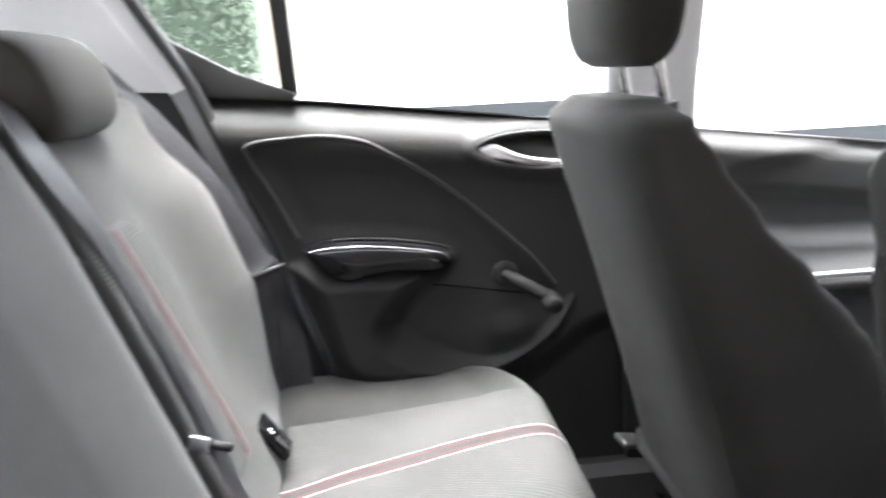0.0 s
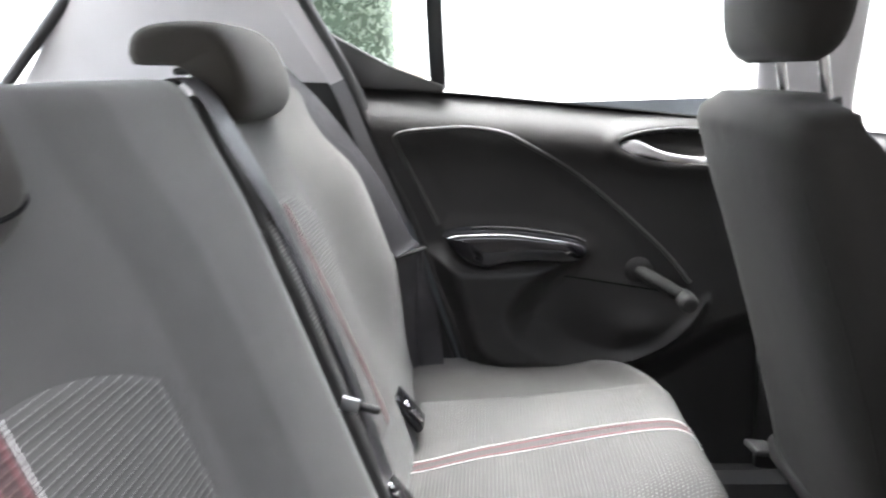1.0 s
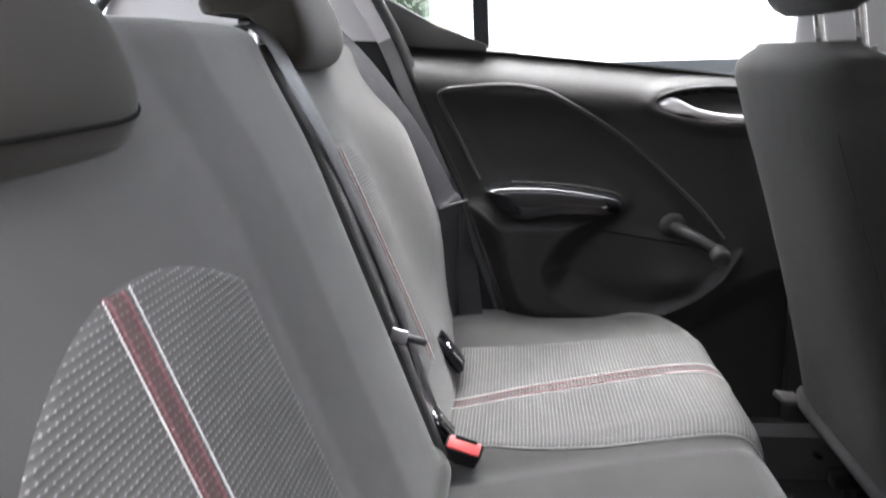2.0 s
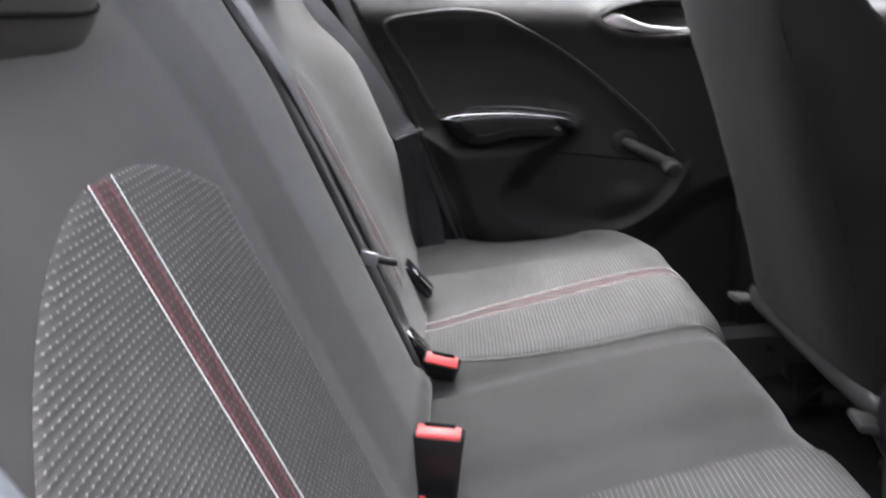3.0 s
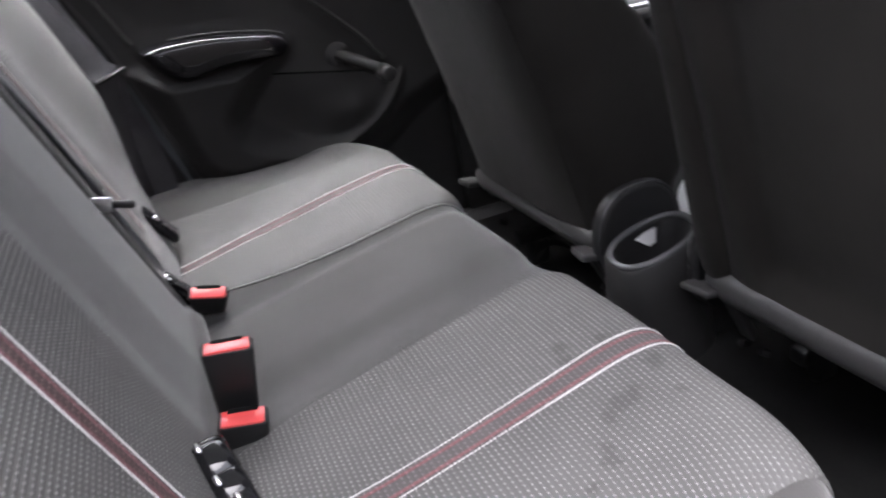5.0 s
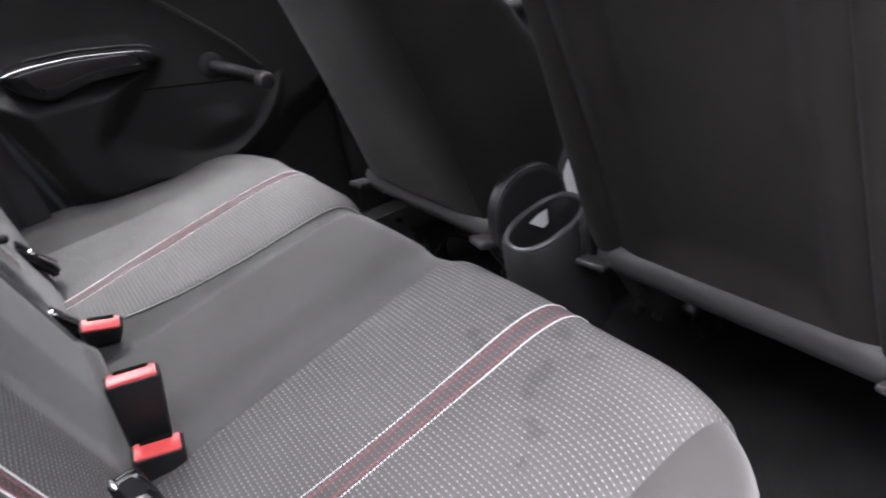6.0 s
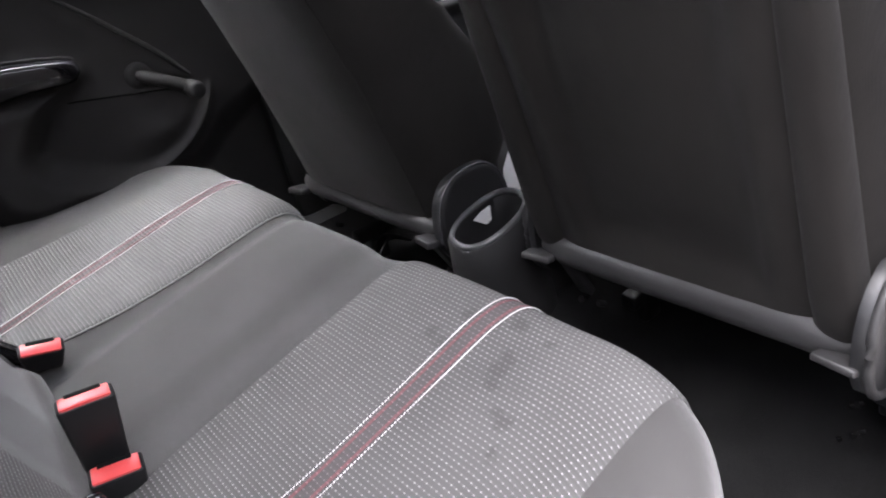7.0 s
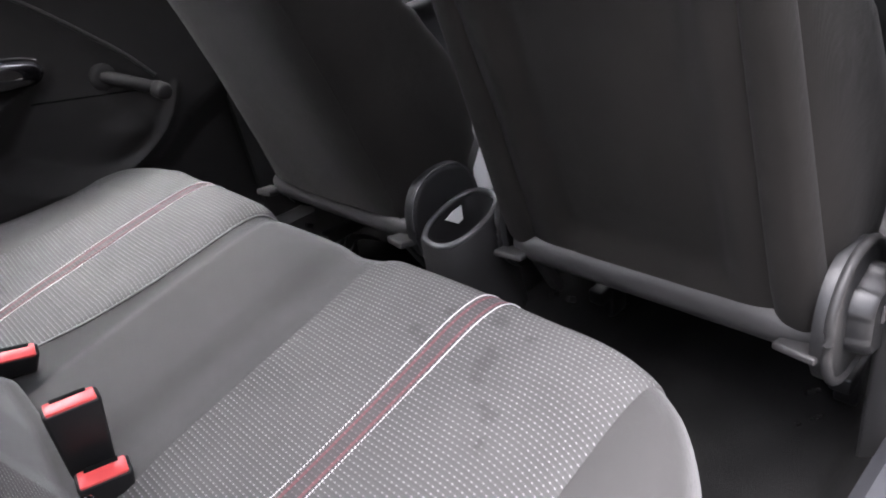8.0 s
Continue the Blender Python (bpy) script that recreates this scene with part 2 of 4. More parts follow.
def tube(pts, r, n=10, bm=None):
    """A round bar along pts; r is one radius or one for each point."""
    pts = [Vector(p) for p in pts]
    out = []
    ref = Vector((0, 0, 1))
    for i, p in enumerate(pts):
        way = (pts[min(i + 1, len(pts) - 1)] - pts[max(i - 1, 0)]).normalized()
        side = way.cross(ref)
        if side.length < 0.1:
            side = way.cross(Vector((0, 1, 0)))
        side.normalize()
        up = side.cross(way)
        rad = r[i] if isinstance(r, (list, tuple)) else r
        out.append([p + rad * (math.cos(a) * side + math.sin(a) * up) for a in (2 * math.pi * k / n for k in range(n))])
    return rings(out, bm)


def ribbon(pts, sides, width, thick=0.0012, bm=None):
    """A flat strap along pts; sides gives the direction of its width at each point."""
    bm = bm or bmesh.new()
    lay = bm.loops.layers.uv.verify()
    pts, sides = [Vector(p) for p in pts], [Vector(s).normalized() for s in sides]
    rows, far = [], 0.0
    for i, p in enumerate(pts):
        way = (pts[min(i + 1, len(pts) - 1)] - pts[max(i - 1, 0)]).normalized()
        s = (sides[i] - sides[i].dot(way) * way).normalized()
        nrm = way.cross(s)
        far += (p - pts[i - 1]).length if i else 0
        w = width / 2
        rows.append(([bm.verts.new(p + a * s * w + b * nrm * thick) for a, b in ((-1, -0.3), (-0.9, -1), (0.9, -1), (1, -0.3), (1, 0.3), (0.9, 1), (-0.9, 1), (-1, 0.3))], far))
    us = (0, 0.05, 0.95, 1, 1, 0.95, 0.05, 0)
    for (a, fa), (b, fb) in zip(rows, rows[1:]):
        for i in range(8):
            j = (i + 1) % 8
            f = bm.faces.new((a[i], a[j], b[j], b[i]))
            for loop, (u, v) in zip(f.loops, ((us[i], fa), (us[j], fa), (us[j], fb), (us[i], fb))):
                loop[lay].uv = (u * width, v)
    bm.faces.new(rows[0][0][::-1])
    bm.faces.new(rows[-1][0])
    return bm


def block(size, bevel=0.003, seg=2, m=None, bm=None, taper=(1, 1)):
    """A box with rounded edges; taper narrows its top."""
    b = bmesh.new()
    bmesh.ops.create_cube(b, size=1)
    for v in b.verts:
        k = taper if v.co.z > 0 else (1, 1)
        v.co = Vector((v.co.x * size[0] * k[0], v.co.y * size[1] * k[1], v.co.z * size[2]))
    if bevel:
        bmesh.ops.bevel(b, geom=b.edges[:], offset=bevel, segments=seg, affect="EDGES", profile=0.5)
    if m is not None:
        b.transform(m)
    if bm is None:
        return b
    mesh = bpy.data.meshes.new("join")
    b.to_mesh(mesh)
    bm.from_mesh(mesh)
    bpy.data.meshes.remove(mesh)
    b.free()
    return bm


def prism(outline, y0, y1, bevel=0.0, seg=2, axis="y"):
    """An outline of (x, z) drawn out along y, or of (y, z) along x."""
    bm = bmesh.new()
    put = (lambda a, b, t: (a, t, b)) if axis == "y" else (lambda a, b, t: (t, a, b))
    lo = [bm.verts.new(put(a, b, y0)) for a, b in outline]
    hi = [bm.verts.new(put(a, b, y1)) for a, b in outline]
    n = len(lo)
    bm.faces.new(lo)
    bm.faces.new(hi[::-1])
    for i in range(n):
        bm.faces.new((lo[i], hi[i], hi[(i + 1) % n], lo[(i + 1) % n]))
    if bevel:
        bmesh.ops.recalc_face_normals(bm, faces=bm.faces)
        edges = [e for e in bm.edges if len({round(v.co.y if axis == "y" else v.co.x, 5) for v in e.verts}) == 1]
        bmesh.ops.bevel(bm, geom=edges, offset=bevel, segments=seg, affect="EDGES", profile=0.5)
    return bm


def ellipse_ring(c, a, b, ea, eb, n=24, p=2.0):
    """A ring of a rounded (super-elliptic) outline round c, spanned by the directions ea, eb."""
    c, ea, eb, out = Vector(c), Vector(ea), Vector(eb), []
    for k in range(n):
        t = 2 * math.pi * k / n
        cs, sn = math.cos(t), math.sin(t)
        out.append(c + ea * a * math.copysign(abs(cs) ** (2 / p), cs) + eb * b * math.copysign(abs(sn) ** (2 / p), sn))
    return out


# ---- floor, sills and shell ----
def floor_z(x, y):
    tunnel = 0.11 * smoothstep(0.46, 0.54, y) * (1 - smoothstep(0.70, 0.78, y))
    bench = 0.20 * (1 - smoothstep(0.02, 0.16, x))
    rise = 0.10 * smoothstep(1.5, 1.75, x)
    sides = 0.06 * (1 - smoothstep(0.0, 0.05, y)) + 0.06 * smoothstep(1.20, 1.25, y)
    return max(tunnel * smoothstep(0.05, 0.3, x) + rise, bench, sides) + 0.002 * noise.noise((x * 9, y * 9, 0))


structure("floor", sheet(lambda u, v: (-0.45 + 2.4 * u, -0.02 + 1.29 * v, floor_z(-0.45 + 2.4 * u, -0.02 + 1.29 * v)), 120, 70), CARPET,
          "black carpet of the car floor with a centre tunnel", "carpet")


def sill(name, y, way, mat, label):
    prof = [(-0.055, -0.12), (-0.055, 0.110), (-0.03, 0.13), (0.04, 0.13), (0.058, 0.11), (0.066, 0.02)]
    bm = prism([(y + way * a, b) for a, b in prof], -0.42, 1.75, 0.0, axis="x")
    bmesh.ops.recalc_face_normals(bm, faces=bm.faces)
    return structure(name, bm, mat, label, "door sill", False)


sill("trim_sill_near", -0.072, 1, SILL, "scuffed grey door sill beside the carpet")
sill("trim_sill_far", 1.285, -1, PLASTIC_GREY, "grey plastic door sill along the carpet")

# roof, pillars, bulkheads and the body sides close the cabin
ROOF_Z = 1.27
structure("ceiling", sheet(lambda u, v: (-0.75 + 2.0 * u, 0.185 + 0.875 * v, ROOF_Z + 0.05 * (1 - (2 * v - 1) ** 2) - 0.05 * (2 * u - 1) ** 2), 24, 16), HEADLINER,
          "pale fabric headliner of the car roof", "headliner")
structure("roof", sheet(lambda u, v: (-0.78 + 2.06 * u, 0.150 + 0.945 * v, ROOF_Z + 0.04 + 0.05 * (1 - (2 * v - 1) ** 2) - 0.05 * (2 * u - 1) ** 2), 24, 16), PAINT,
          "silver painted car roof panel", "roof")


def pillar(name, pts, wide, deep, mat, label):
    ring = []
    for p in spline(pts, 12):
        ring.append(ellipse_ring(p, wide / 2, deep / 2, (1, 0, 0), (0, 1, 0), 16, 5))
    return structure(name, rings(ring), mat, label, "car pillar")


# centre pillars (behind the front doors) and windscreen pillars on both sides
pillar("pillar_centre_near", [(0.72, -0.01, 0.02), (0.68, -0.02, 0.5), (0.62, -0.01, 0.85), (0.55, 0.17, 1.27)], 0.15, 0.07, PLASTIC_GREY, "grey plastic centre pillar trim beside the door opening")
pillar("pillar_centre_lower", [(0.64, 1.275, 0.02), (0.62, 1.275, 0.5), (0.60, 1.27, 0.78)], 0.17, 0.05, PLASTIC, "black lower centre pillar trim between the doors")
pillar("pillar_centre_far", [(0.60, 1.265, 0.775), (0.575, 1.25, 0.85), (0.52, 1.07, 1.27)], 0.17, 0.05, TRIM_PALE, "pale grey centre pillar trim between the doors")
pillar("pillar_screen_near", [(1.95, 0.02, 0.80), (1.6, 0.09, 1.02), (1.25, 0.16, 1.22)], 0.10, 0.06, TRIM_PALE, "pale windscreen pillar trim")
pillar("pillar_screen_far", [(1.95, 1.23, 0.80), (1.6, 1.16, 1.02), (1.25, 1.085, 1.22)], 0.10, 0.06, TRIM_PALE, "pale windscreen pillar trim")
pillar("rail_roof_near", [(1.28, 0.175, 1.23), (0.3, 0.165, 1.275), (-0.7, 0.185, 1.22)], 0.05, 0.06, TRIM_PALE, "pale roof rail trim above the door opening")
pillar("rail_roof_far", [(1.28, 1.07, 1.23), (0.3, 1.08, 1.275), (-0.7, 1.06, 1.22)], 0.05, 0.06, TRIM_PALE, "pale roof rail trim above the doors")


# far side trim behind the rear door: pale pillar, dark lower trim, aperture strip and seal
def flat_panel(name, pts, y_of, thick, mat, label, category):
    bm = bmesh.new()
    a = [bm.verts.new((x, y_of(x, z), z)) for x, z in pts]
    b = [bm.verts.new((x, y_of(x, z) + thick, z)) for x, z in pts]
    k = len(a)
    bm.faces.new(a)
    bm.faces.new(b[::-1])
    for i in range(k):
        bm.faces.new((a[i], b[i], b[(i + 1) % k], a[(i + 1) % k]))
    bmesh.ops.recalc_face_normals(bm, faces=bm.faces)
    bmesh.ops.bevel(bm, geom=[e for e in bm.edges], offset=0.004, segments=2, affect="EDGES")
    return structure(name, bm, mat, label, category)


lean_in = lambda x, z: 1.25 - 0.42 * max(0.0, z - 0.90) - 0.12 * max(0.0, -x - 0.35)
flat_panel("trim_pillar_rear_far", [(-0.236, 0.898), (-0.30, 1.05), (-0.40, 1.20), (-0.52, 1.21), (-0.80, 0.89), (-0.82, 0.85), (-0.42, 0.85), (-0.40, 0.895), (-0.305, 0.902)],
           lean_in, 0.03, TRIM_PALE, "pale grey rear pillar trim above the parcel shelf", "pillar trim")
flat_panel("trim_lower_far", [(-0.236, 0.902), (-0.19, 0.77), (-0.11, 0.58), (-0.05, 0.40), (0.0, 0.25), (-0.30, 0.25), (-0.50, 0.60), (-0.55, 0.90), (-0.305, 0.911)],
           lambda x, z: 1.262, 0.03, PLASTIC, "black plastic side trim behind the rear door", "side trim")
STRIP = spline([(-0.345, 1.150, 1.13), (-0.289, 1.205, 1.01), (-0.235, 1.248, 0.90), (-0.185, 1.25, 0.77), (-0.128, 1.25, 0.64)], 24)
# one strip in two colours: pale where lit, grey where shaded
for name, cut, mat, label in (("trim_aperture_far", STRIP[:13], TRIM_PALE, "upper strip along the door opening, in its pale lit colour"), ("trim_aperture_lower", STRIP[12:], STRIP_SHADED, "lower strip along the door opening, coloured grey for its shade")):
    structure(name, rings([ellipse_ring(p, 0.015, 0.005, (0.93, 0, 0.36), (0, 1, 0), 16, 4) for p in cut]), mat, label, "door frame")
structure("trim_seal_far", tube(spline([(-0.315, 1.16, 1.13), (-0.262, 1.215, 1.01), (-0.21, 1.25, 0.90), (-0.16, 1.25, 0.77), (-0.10, 1.25, 0.64), (-0.04, 1.25, 0.45), (0.0, 1.25, 0.30)], 36), 0.011, 8), RUBBER,
          "black rubber seal round the door opening", "door seal")
flat_panel("trim_pillar_rear_near", [(-0.235, 0.906), (-0.30, 1.05), (-0.40, 1.20), (-0.52, 1.21), (-0.76, 0.935), (-0.62, 0.60), (-0.45, 0.20), (-0.06, 0.20), (-0.08, 0.35), (-0.12, 0.50), (-0.15, 0.66), (-0.19, 0.80)],
           lambda x, z: -0.04 + 0.50 * max(0.0, z - 0.90) + 0.12 * max(0.0, -x - 0.35), -0.03, TRIM_PALE, "pale grey rear pillar trim on the open door's side", "pillar trim")
NEAR_EDGE = spline([(-0.345, 0.0, 1.06), (-0.27, -0.015, 0.915), (-0.212, -0.008, 0.80), (-0.168, 0.0, 0.715), (-0.154, 0.0, 0.67), (-0.140, -0.012, 0.60), (-0.116, -0.04, 0.48), (-0.08, -0.068, 0.35), (-0.05, -0.075, 0.20), (0.0, -0.08, 0.10)], 54)
structure("trim_aperture_near", rings([ellipse_ring(p, 0.030, 0.014, (0.95, 0, 0.30), (0, 1, 0), 20, 3) for p in NEAR_EDGE]), PAINT, "silver painted flange of the open rear door's frame", "door frame")
shelf = block((0.46, 1.16, 0.02), 0.006, 2, pose(-0.56, 0.622, 0.868))
structure("trim_parcel_shelf", shelf, PLASTIC, "dark parcel shelf behind the rear seats", "parcel shelf")
structure("wall_tailgate", block((0.05, 1.3, 0.75), 0.01, 2, pose(-0.85, 0.622, 0.50)), PLASTIC, "dark tailgate lining under the rear window", "tailgate")
structure("window_rear", prism([(-0.825, 0.875), (-0.818, 0.875), (-0.465, 1.24), (-0.472, 1.24)], 0.06, 1.18), GLASS, "sloping rear window glass", "rear window").visible_shadow = False
for nm, y in (("trim_hatch_edge_far", 1.15), ("trim_hatch_edge_near", 0.10)):
    structure(nm, tube([(-0.845, y, 0.85), (-0.66, y, 1.045), (-0.47, y, 1.24)], 0.012, 8), RUBBER, "dark frame along the rear window", "window frame")


# ---- rear bench ----
PROFILE = spline([(0.0, 0.20), (0.0, 0.285), (0.14, 0.298), (0.38, 0.317), (0.70, 0.350), (0.86, 0.364), (0.94, 0.358), (0.985, 0.325), (1.0, 0.27), (0.985, 0.18), (0.95, 0.06)], 100)
BENCH_Y0, BENCH_Y1 = -0.012, 1.276


def hump(y):
    near = smoothstep(-0.02, 0.06, y) * (1 - smoothstep(0.445, 0.545, y))
    far = smoothstep(0.735, 0.81, y) * (1 - smoothstep(1.19, 1.27, y))
    middle = min(1.0, max(0.0, (y - 0.475) / 0.10)) * (1 - smoothstep(0.72, 0.765, y))
    return near + far + 0.5 * middle


def cushion(y, s):
    """The bench's surface at y, s from 0 (at the backrest) to 1 (under the front edge)."""
    k = s * 100
    i = min(int(k), 99)
    fx, z = PROFILE[i] * (1 - (k - i)) + PROFILE[i + 1] * (k - i)
    edge = min(y - BENCH_Y0, BENCH_Y1 - y)
    corner = max(0.0, 1 - edge / 0.20)
    xf = 0.340 - 0.13 * (1 - math.sqrt(max(0.0, 1 - corner ** 2))) - 0.035 * corner ** 2 + 0.012 * hump(y)
    up = smoothstep(0.02, 0.2, s) * (1 - smoothstep(0.62, 0.95, s))
    side = 0.0
    if edge < 0.05:
        side = 0.05 * (1 - math.sqrt(max(0.0, 1 - (1 - edge / 0.05) ** 2)))
    z = z + 0.016 * hump(y) * up - side * (1 - smoothstep(0.6, 0.9, s))
    low = max(0.0, 0.372 - z) * (1 - smoothstep(0.55, 0.70, s)) * smoothstep(0.0, 0.12, s)
    z += low * (smoothstep(1.0, 1.18, y) + (1 - smoothstep(-0.005, 0.085, y)) * 0.25) * min(1.0, edge / 0.03)
    dip = 0.004 * math.sin(y * 23) * math.sin(fx * 9) * up
    return Vector((-0.16 + (xf + 0.16) * fx, y, z + dip * 0.5))


ARC = [0.0]
for k in range(100):
    a, b = PROFILE[k], PROFILE[k + 1]
    ARC.append(ARC[-1] + math.hypot((b[0] - a[0]) * 0.5, b[1] - a[1]))


def arc(s):
    k = s * 100
    i = min(int(k), 99)
    return ARC[i] + (ARC[i + 1] - ARC[i]) * (k - i)


def lifted(surface, y, s, h):
    """A point h above a surface (along its normal)."""
    e = 0.004
    p = surface(y, s)
    n = (surface(y + e, s) - surface(y - e, s)).cross(surface(y, min(1, s + e)) - surface(y, max(0, s - e)))
    n = n.normalized() if n.length > 0 else Vector((0, 0, 1))
    return p - n * h if n.z * 0.3 + n.x < 0 else p + n * h


def patch(surface, length, y_lo, y_hi, s0, s1, h, nu, nv, tuck=0.006):
    """A panel of cloth that lies h above a surface, tucked in along its edges."""
    def at(u, v):
        s = s0 + (s1 - s0) * v
        return y_lo(s) + (y_hi(s) - y_lo(s)) * u, s

    def place(u, v):
        y, s = at(u, v)
        e = min(u, 1 - u) * (y_hi(s) - y_lo(s)) / tuck
        f = min(v, 1 - v) * 0.5 / 0.006
        return lifted(surface, y, s, h * min(1.0, e + 0.22, f + 0.22))
    return sheet(place, nu, nv, uv=lambda u, v: (at(u, v)[0], length(at(u, v)[1])))


def stitches(surface, y_of, s0, s1, count, h, long, r, slant):
    """A row of short slanting thread stitches."""
    bm = bmesh.new()
    for k in range(count):
        s = s0 + (s1 - s0) * (k + 0.5) / count
        p = lifted(surface, y_of(s), s, h)
        q = lifted(surface, y_of(s + 0.002), s + 0.002, h)
        aside = (lifted(surface, y_of(s) + 0.003, s, h) - p).normalized()
        way = ((q - p).normalized() + slant * aside).normalized() * long
        tube([p - way, p - way * 0.6, p + way * 0.6, p + way], [r * 0.5, r, r, r * 0.5], 5, bm)
    return bm


def stripe(parent, surface, length, y_of, s0, s1, n, count, half=0.0148, thread=0.0009, band=None, long=1.8, slant=0.22):
    """Dark band with two red lines between two rows of white stitches."""
    part("stripe_band", patch(surface, length, lambda s: y_of(s) - half, lambda s: y_of(s) + half, s0, s1, 0.0031, 10, n, 0.001), band or BAND, parent, "dark woven stripe")
    for a, b in ((-0.80, -0.38), (0.38, 0.80)):
        part("stripe_line", patch(surface, length, lambda s, a=a: y_of(s) + a * half, lambda s, b=b: y_of(s) + b * half, s0, s1, 0.0036, 4, n, 0.0004), BAND_RED, parent, "red woven line of the stripe")
    for a in (-half, half):
        part("stitching", stitches(surface, lambda s, a=a: y_of(s) + a, s0, s1, count, 0.0038, thread * long, thread, slant), THREAD, parent, "white thread stitching")


def piping(surface, y_of, s0, s1, n=40, r=0.0022, h=0.0):
    return tube([lifted(surface, y_of(s0 + (s1 - s0) * k / n), s0 + (s1 - s0) * k / n, h) for k in range(n + 1)], r, 6)


bench = thing("rear_bench", "one-piece dark grey cloth rear bench with ribbed striped inserts", "bench seat")
part("pad", sheet(lambda u, v: cushion(BENCH_Y0 + (BENCH_Y1 - BENCH_Y0) * u, v), 200, 100, uv=lambda u, v: (1.3 * u, arc(v))), CLOTH, bench)
near_in = lambda s: 0.467 - 0.03 * (1 - smoothstep(0.15, 0.30, s)) - 0.012 * (1 - smoothstep(0.3, 0.5, s))
near_out = lambda s: 0.085
part("insert_panel", patch(cushion, arc, near_out, near_in, 0.195, 0.80, 0.0028, 80, 90), INSERT_STAINED, bench, "ribbed dark grey insert with pale dashes and spill marks")
far_in = lambda s: 0.770 + 0.045 * (1 - smoothstep(0.19, 0.38, s))
far_out = lambda s: 1.10
part("insert_panel", patch(cushion, arc, far_in, far_out, 0.195, 0.80, 0.0028, 80, 90), INSERT, bench, "ribbed dark grey insert with pale dashes")
stripe(bench, cushion, arc, lambda s: 0.283 + 0.004 * smoothstep(0.3, 0.5, s), 0.195, 0.80, 90, 270, thread=0.00066, long=2.2)
stripe(bench, cushion, arc, lambda s: 0.938 + 0.020 * smoothstep(0.2, 0.3, s) - 0.006 * smoothstep(0.36, 0.5, s), 0.195, 0.80, 90, 230, half=0.0162, thread=0.00082, long=2.2)
part("seam", piping(cushion, far_in, 0.195, 0.80, 60, 0.0014, 0.0012), SEAM, bench, "stitched seam")


# ---- rear backrests ----
BACK_X = lambda z: 0.0047 - 0.3443 * z
BACK_N = Vector((0.9455, 0, 0.3256))
BACK_UP = Vector((-0.3256, 0, 0.9455))


def backrest_surface(y0, y1, z1, lobe, thick=0.10, bottom=0.24, inner_roll=0.045, far_roll=0.045):
    """Front of a backrest between y0 and y1, from under the cushion up to z1 and over its top."""
    base = Vector((BACK_X(bottom), 0, bottom))
    tall = (z1 - bottom) / BACK_UP.z

    def surface(y, s):
        e = min(y - y0, y1 - y)
        roll = inner_roll if y - y0 < y1 - y else far_roll
        side = roll * (1 - math.sqrt(max(0.0, 1 - max(0.0, 1 - e / roll) ** 2))) if e < roll else 0.0
        d = s * (tall + thick)
        bulge = lobe(y, s)
        r = 0.035
        if d < tall - r:
            up, out = d, 0.0
        elif d < tall + r * 0.57:
            a = (d - (tall - r)) / (r * 1.57) * math.pi / 2
            up, out = tall - r + r * math.sin(a), -r * (1 - math.cos(a))
        else:
            up, out = tall, -r - (d - (tall + r * 0.57))
        p = base + BACK_UP * up + BACK_N * (out + bulge - side - 0.01 * smoothstep(0.75, 0.98, d / tall))
        return Vector((p.x, y, p.z))
    return surface, tall + thick


def lobe_big(y, s):
    fade = smoothstep(0.0, 0.12, s) * (1 - smoothstep(0.62, 0.82, s))
    near = smoothstep(0.02, 0.12, y) * (1 - smoothstep(0.70, 0.80, y))
    bol = 0.02 * (1 - smoothstep(0.03, 0.13, y))
    middle = min(1.0, max(0.0, (y - 0.475) / 0.10)) * (1 - smoothstep(0.72, 0.80, y))
    return 0.011 * math.exp(-((s - 0.108) / 0.013) ** 2) + 0.011 * near * fade + 0.5 * bol * fade + 0.010 * middle * (1 - 0.6 * smoothstep(0.8, 0.95, s))


def lobe_small(y, s):
    fade = smoothstep(0.0, 0.12, s) * (1 - smoothstep(0.55, 0.82, s))
    wing = 0.048 * smoothstep(0.16, 0.46, s) * (1 - 0.5 * smoothstep(0.62, 0.78, s))
    return wing * smoothstep(0.975, 1.17, y) + 0.01 * fade


def backrest(name, label, y0, y1, z1, lobe, bits, inner_roll=0.045, far_roll=0.045):
    surf, length = backrest_surface(y0, y1, z1, lobe, inner_roll=inner_roll, far_roll=far_roll)
    ob = thing(name, label, "bench seat", "rear seat backs")
    bm = sheet(lambda u, v: surf(y0 + (y1 - y0) * u, v), 120, 150, uv=lambda u, v: (y0 + (y1 - y0) * u, v * length))
    # close the sides and rear
    rear = [Vector((BACK_X(0.24) - 0.10, 0, 0.26)), Vector((BACK_X(z1) - 0.10, 0, z1 - 0.02))]
    for y in (y0, y1):
        edge = [bm.verts.new(surf(y, k / 30)) for k in range(31)]
        bm.faces.new([*edge, bm.verts.new((rear[1].x, y, rear[1].z)), bm.verts.new((rear[0].x, y, rear[0].z))])
    part("pad", bm, CLOTH, ob)
    bits(ob, surf, lambda s: s * length, length)
    return ob


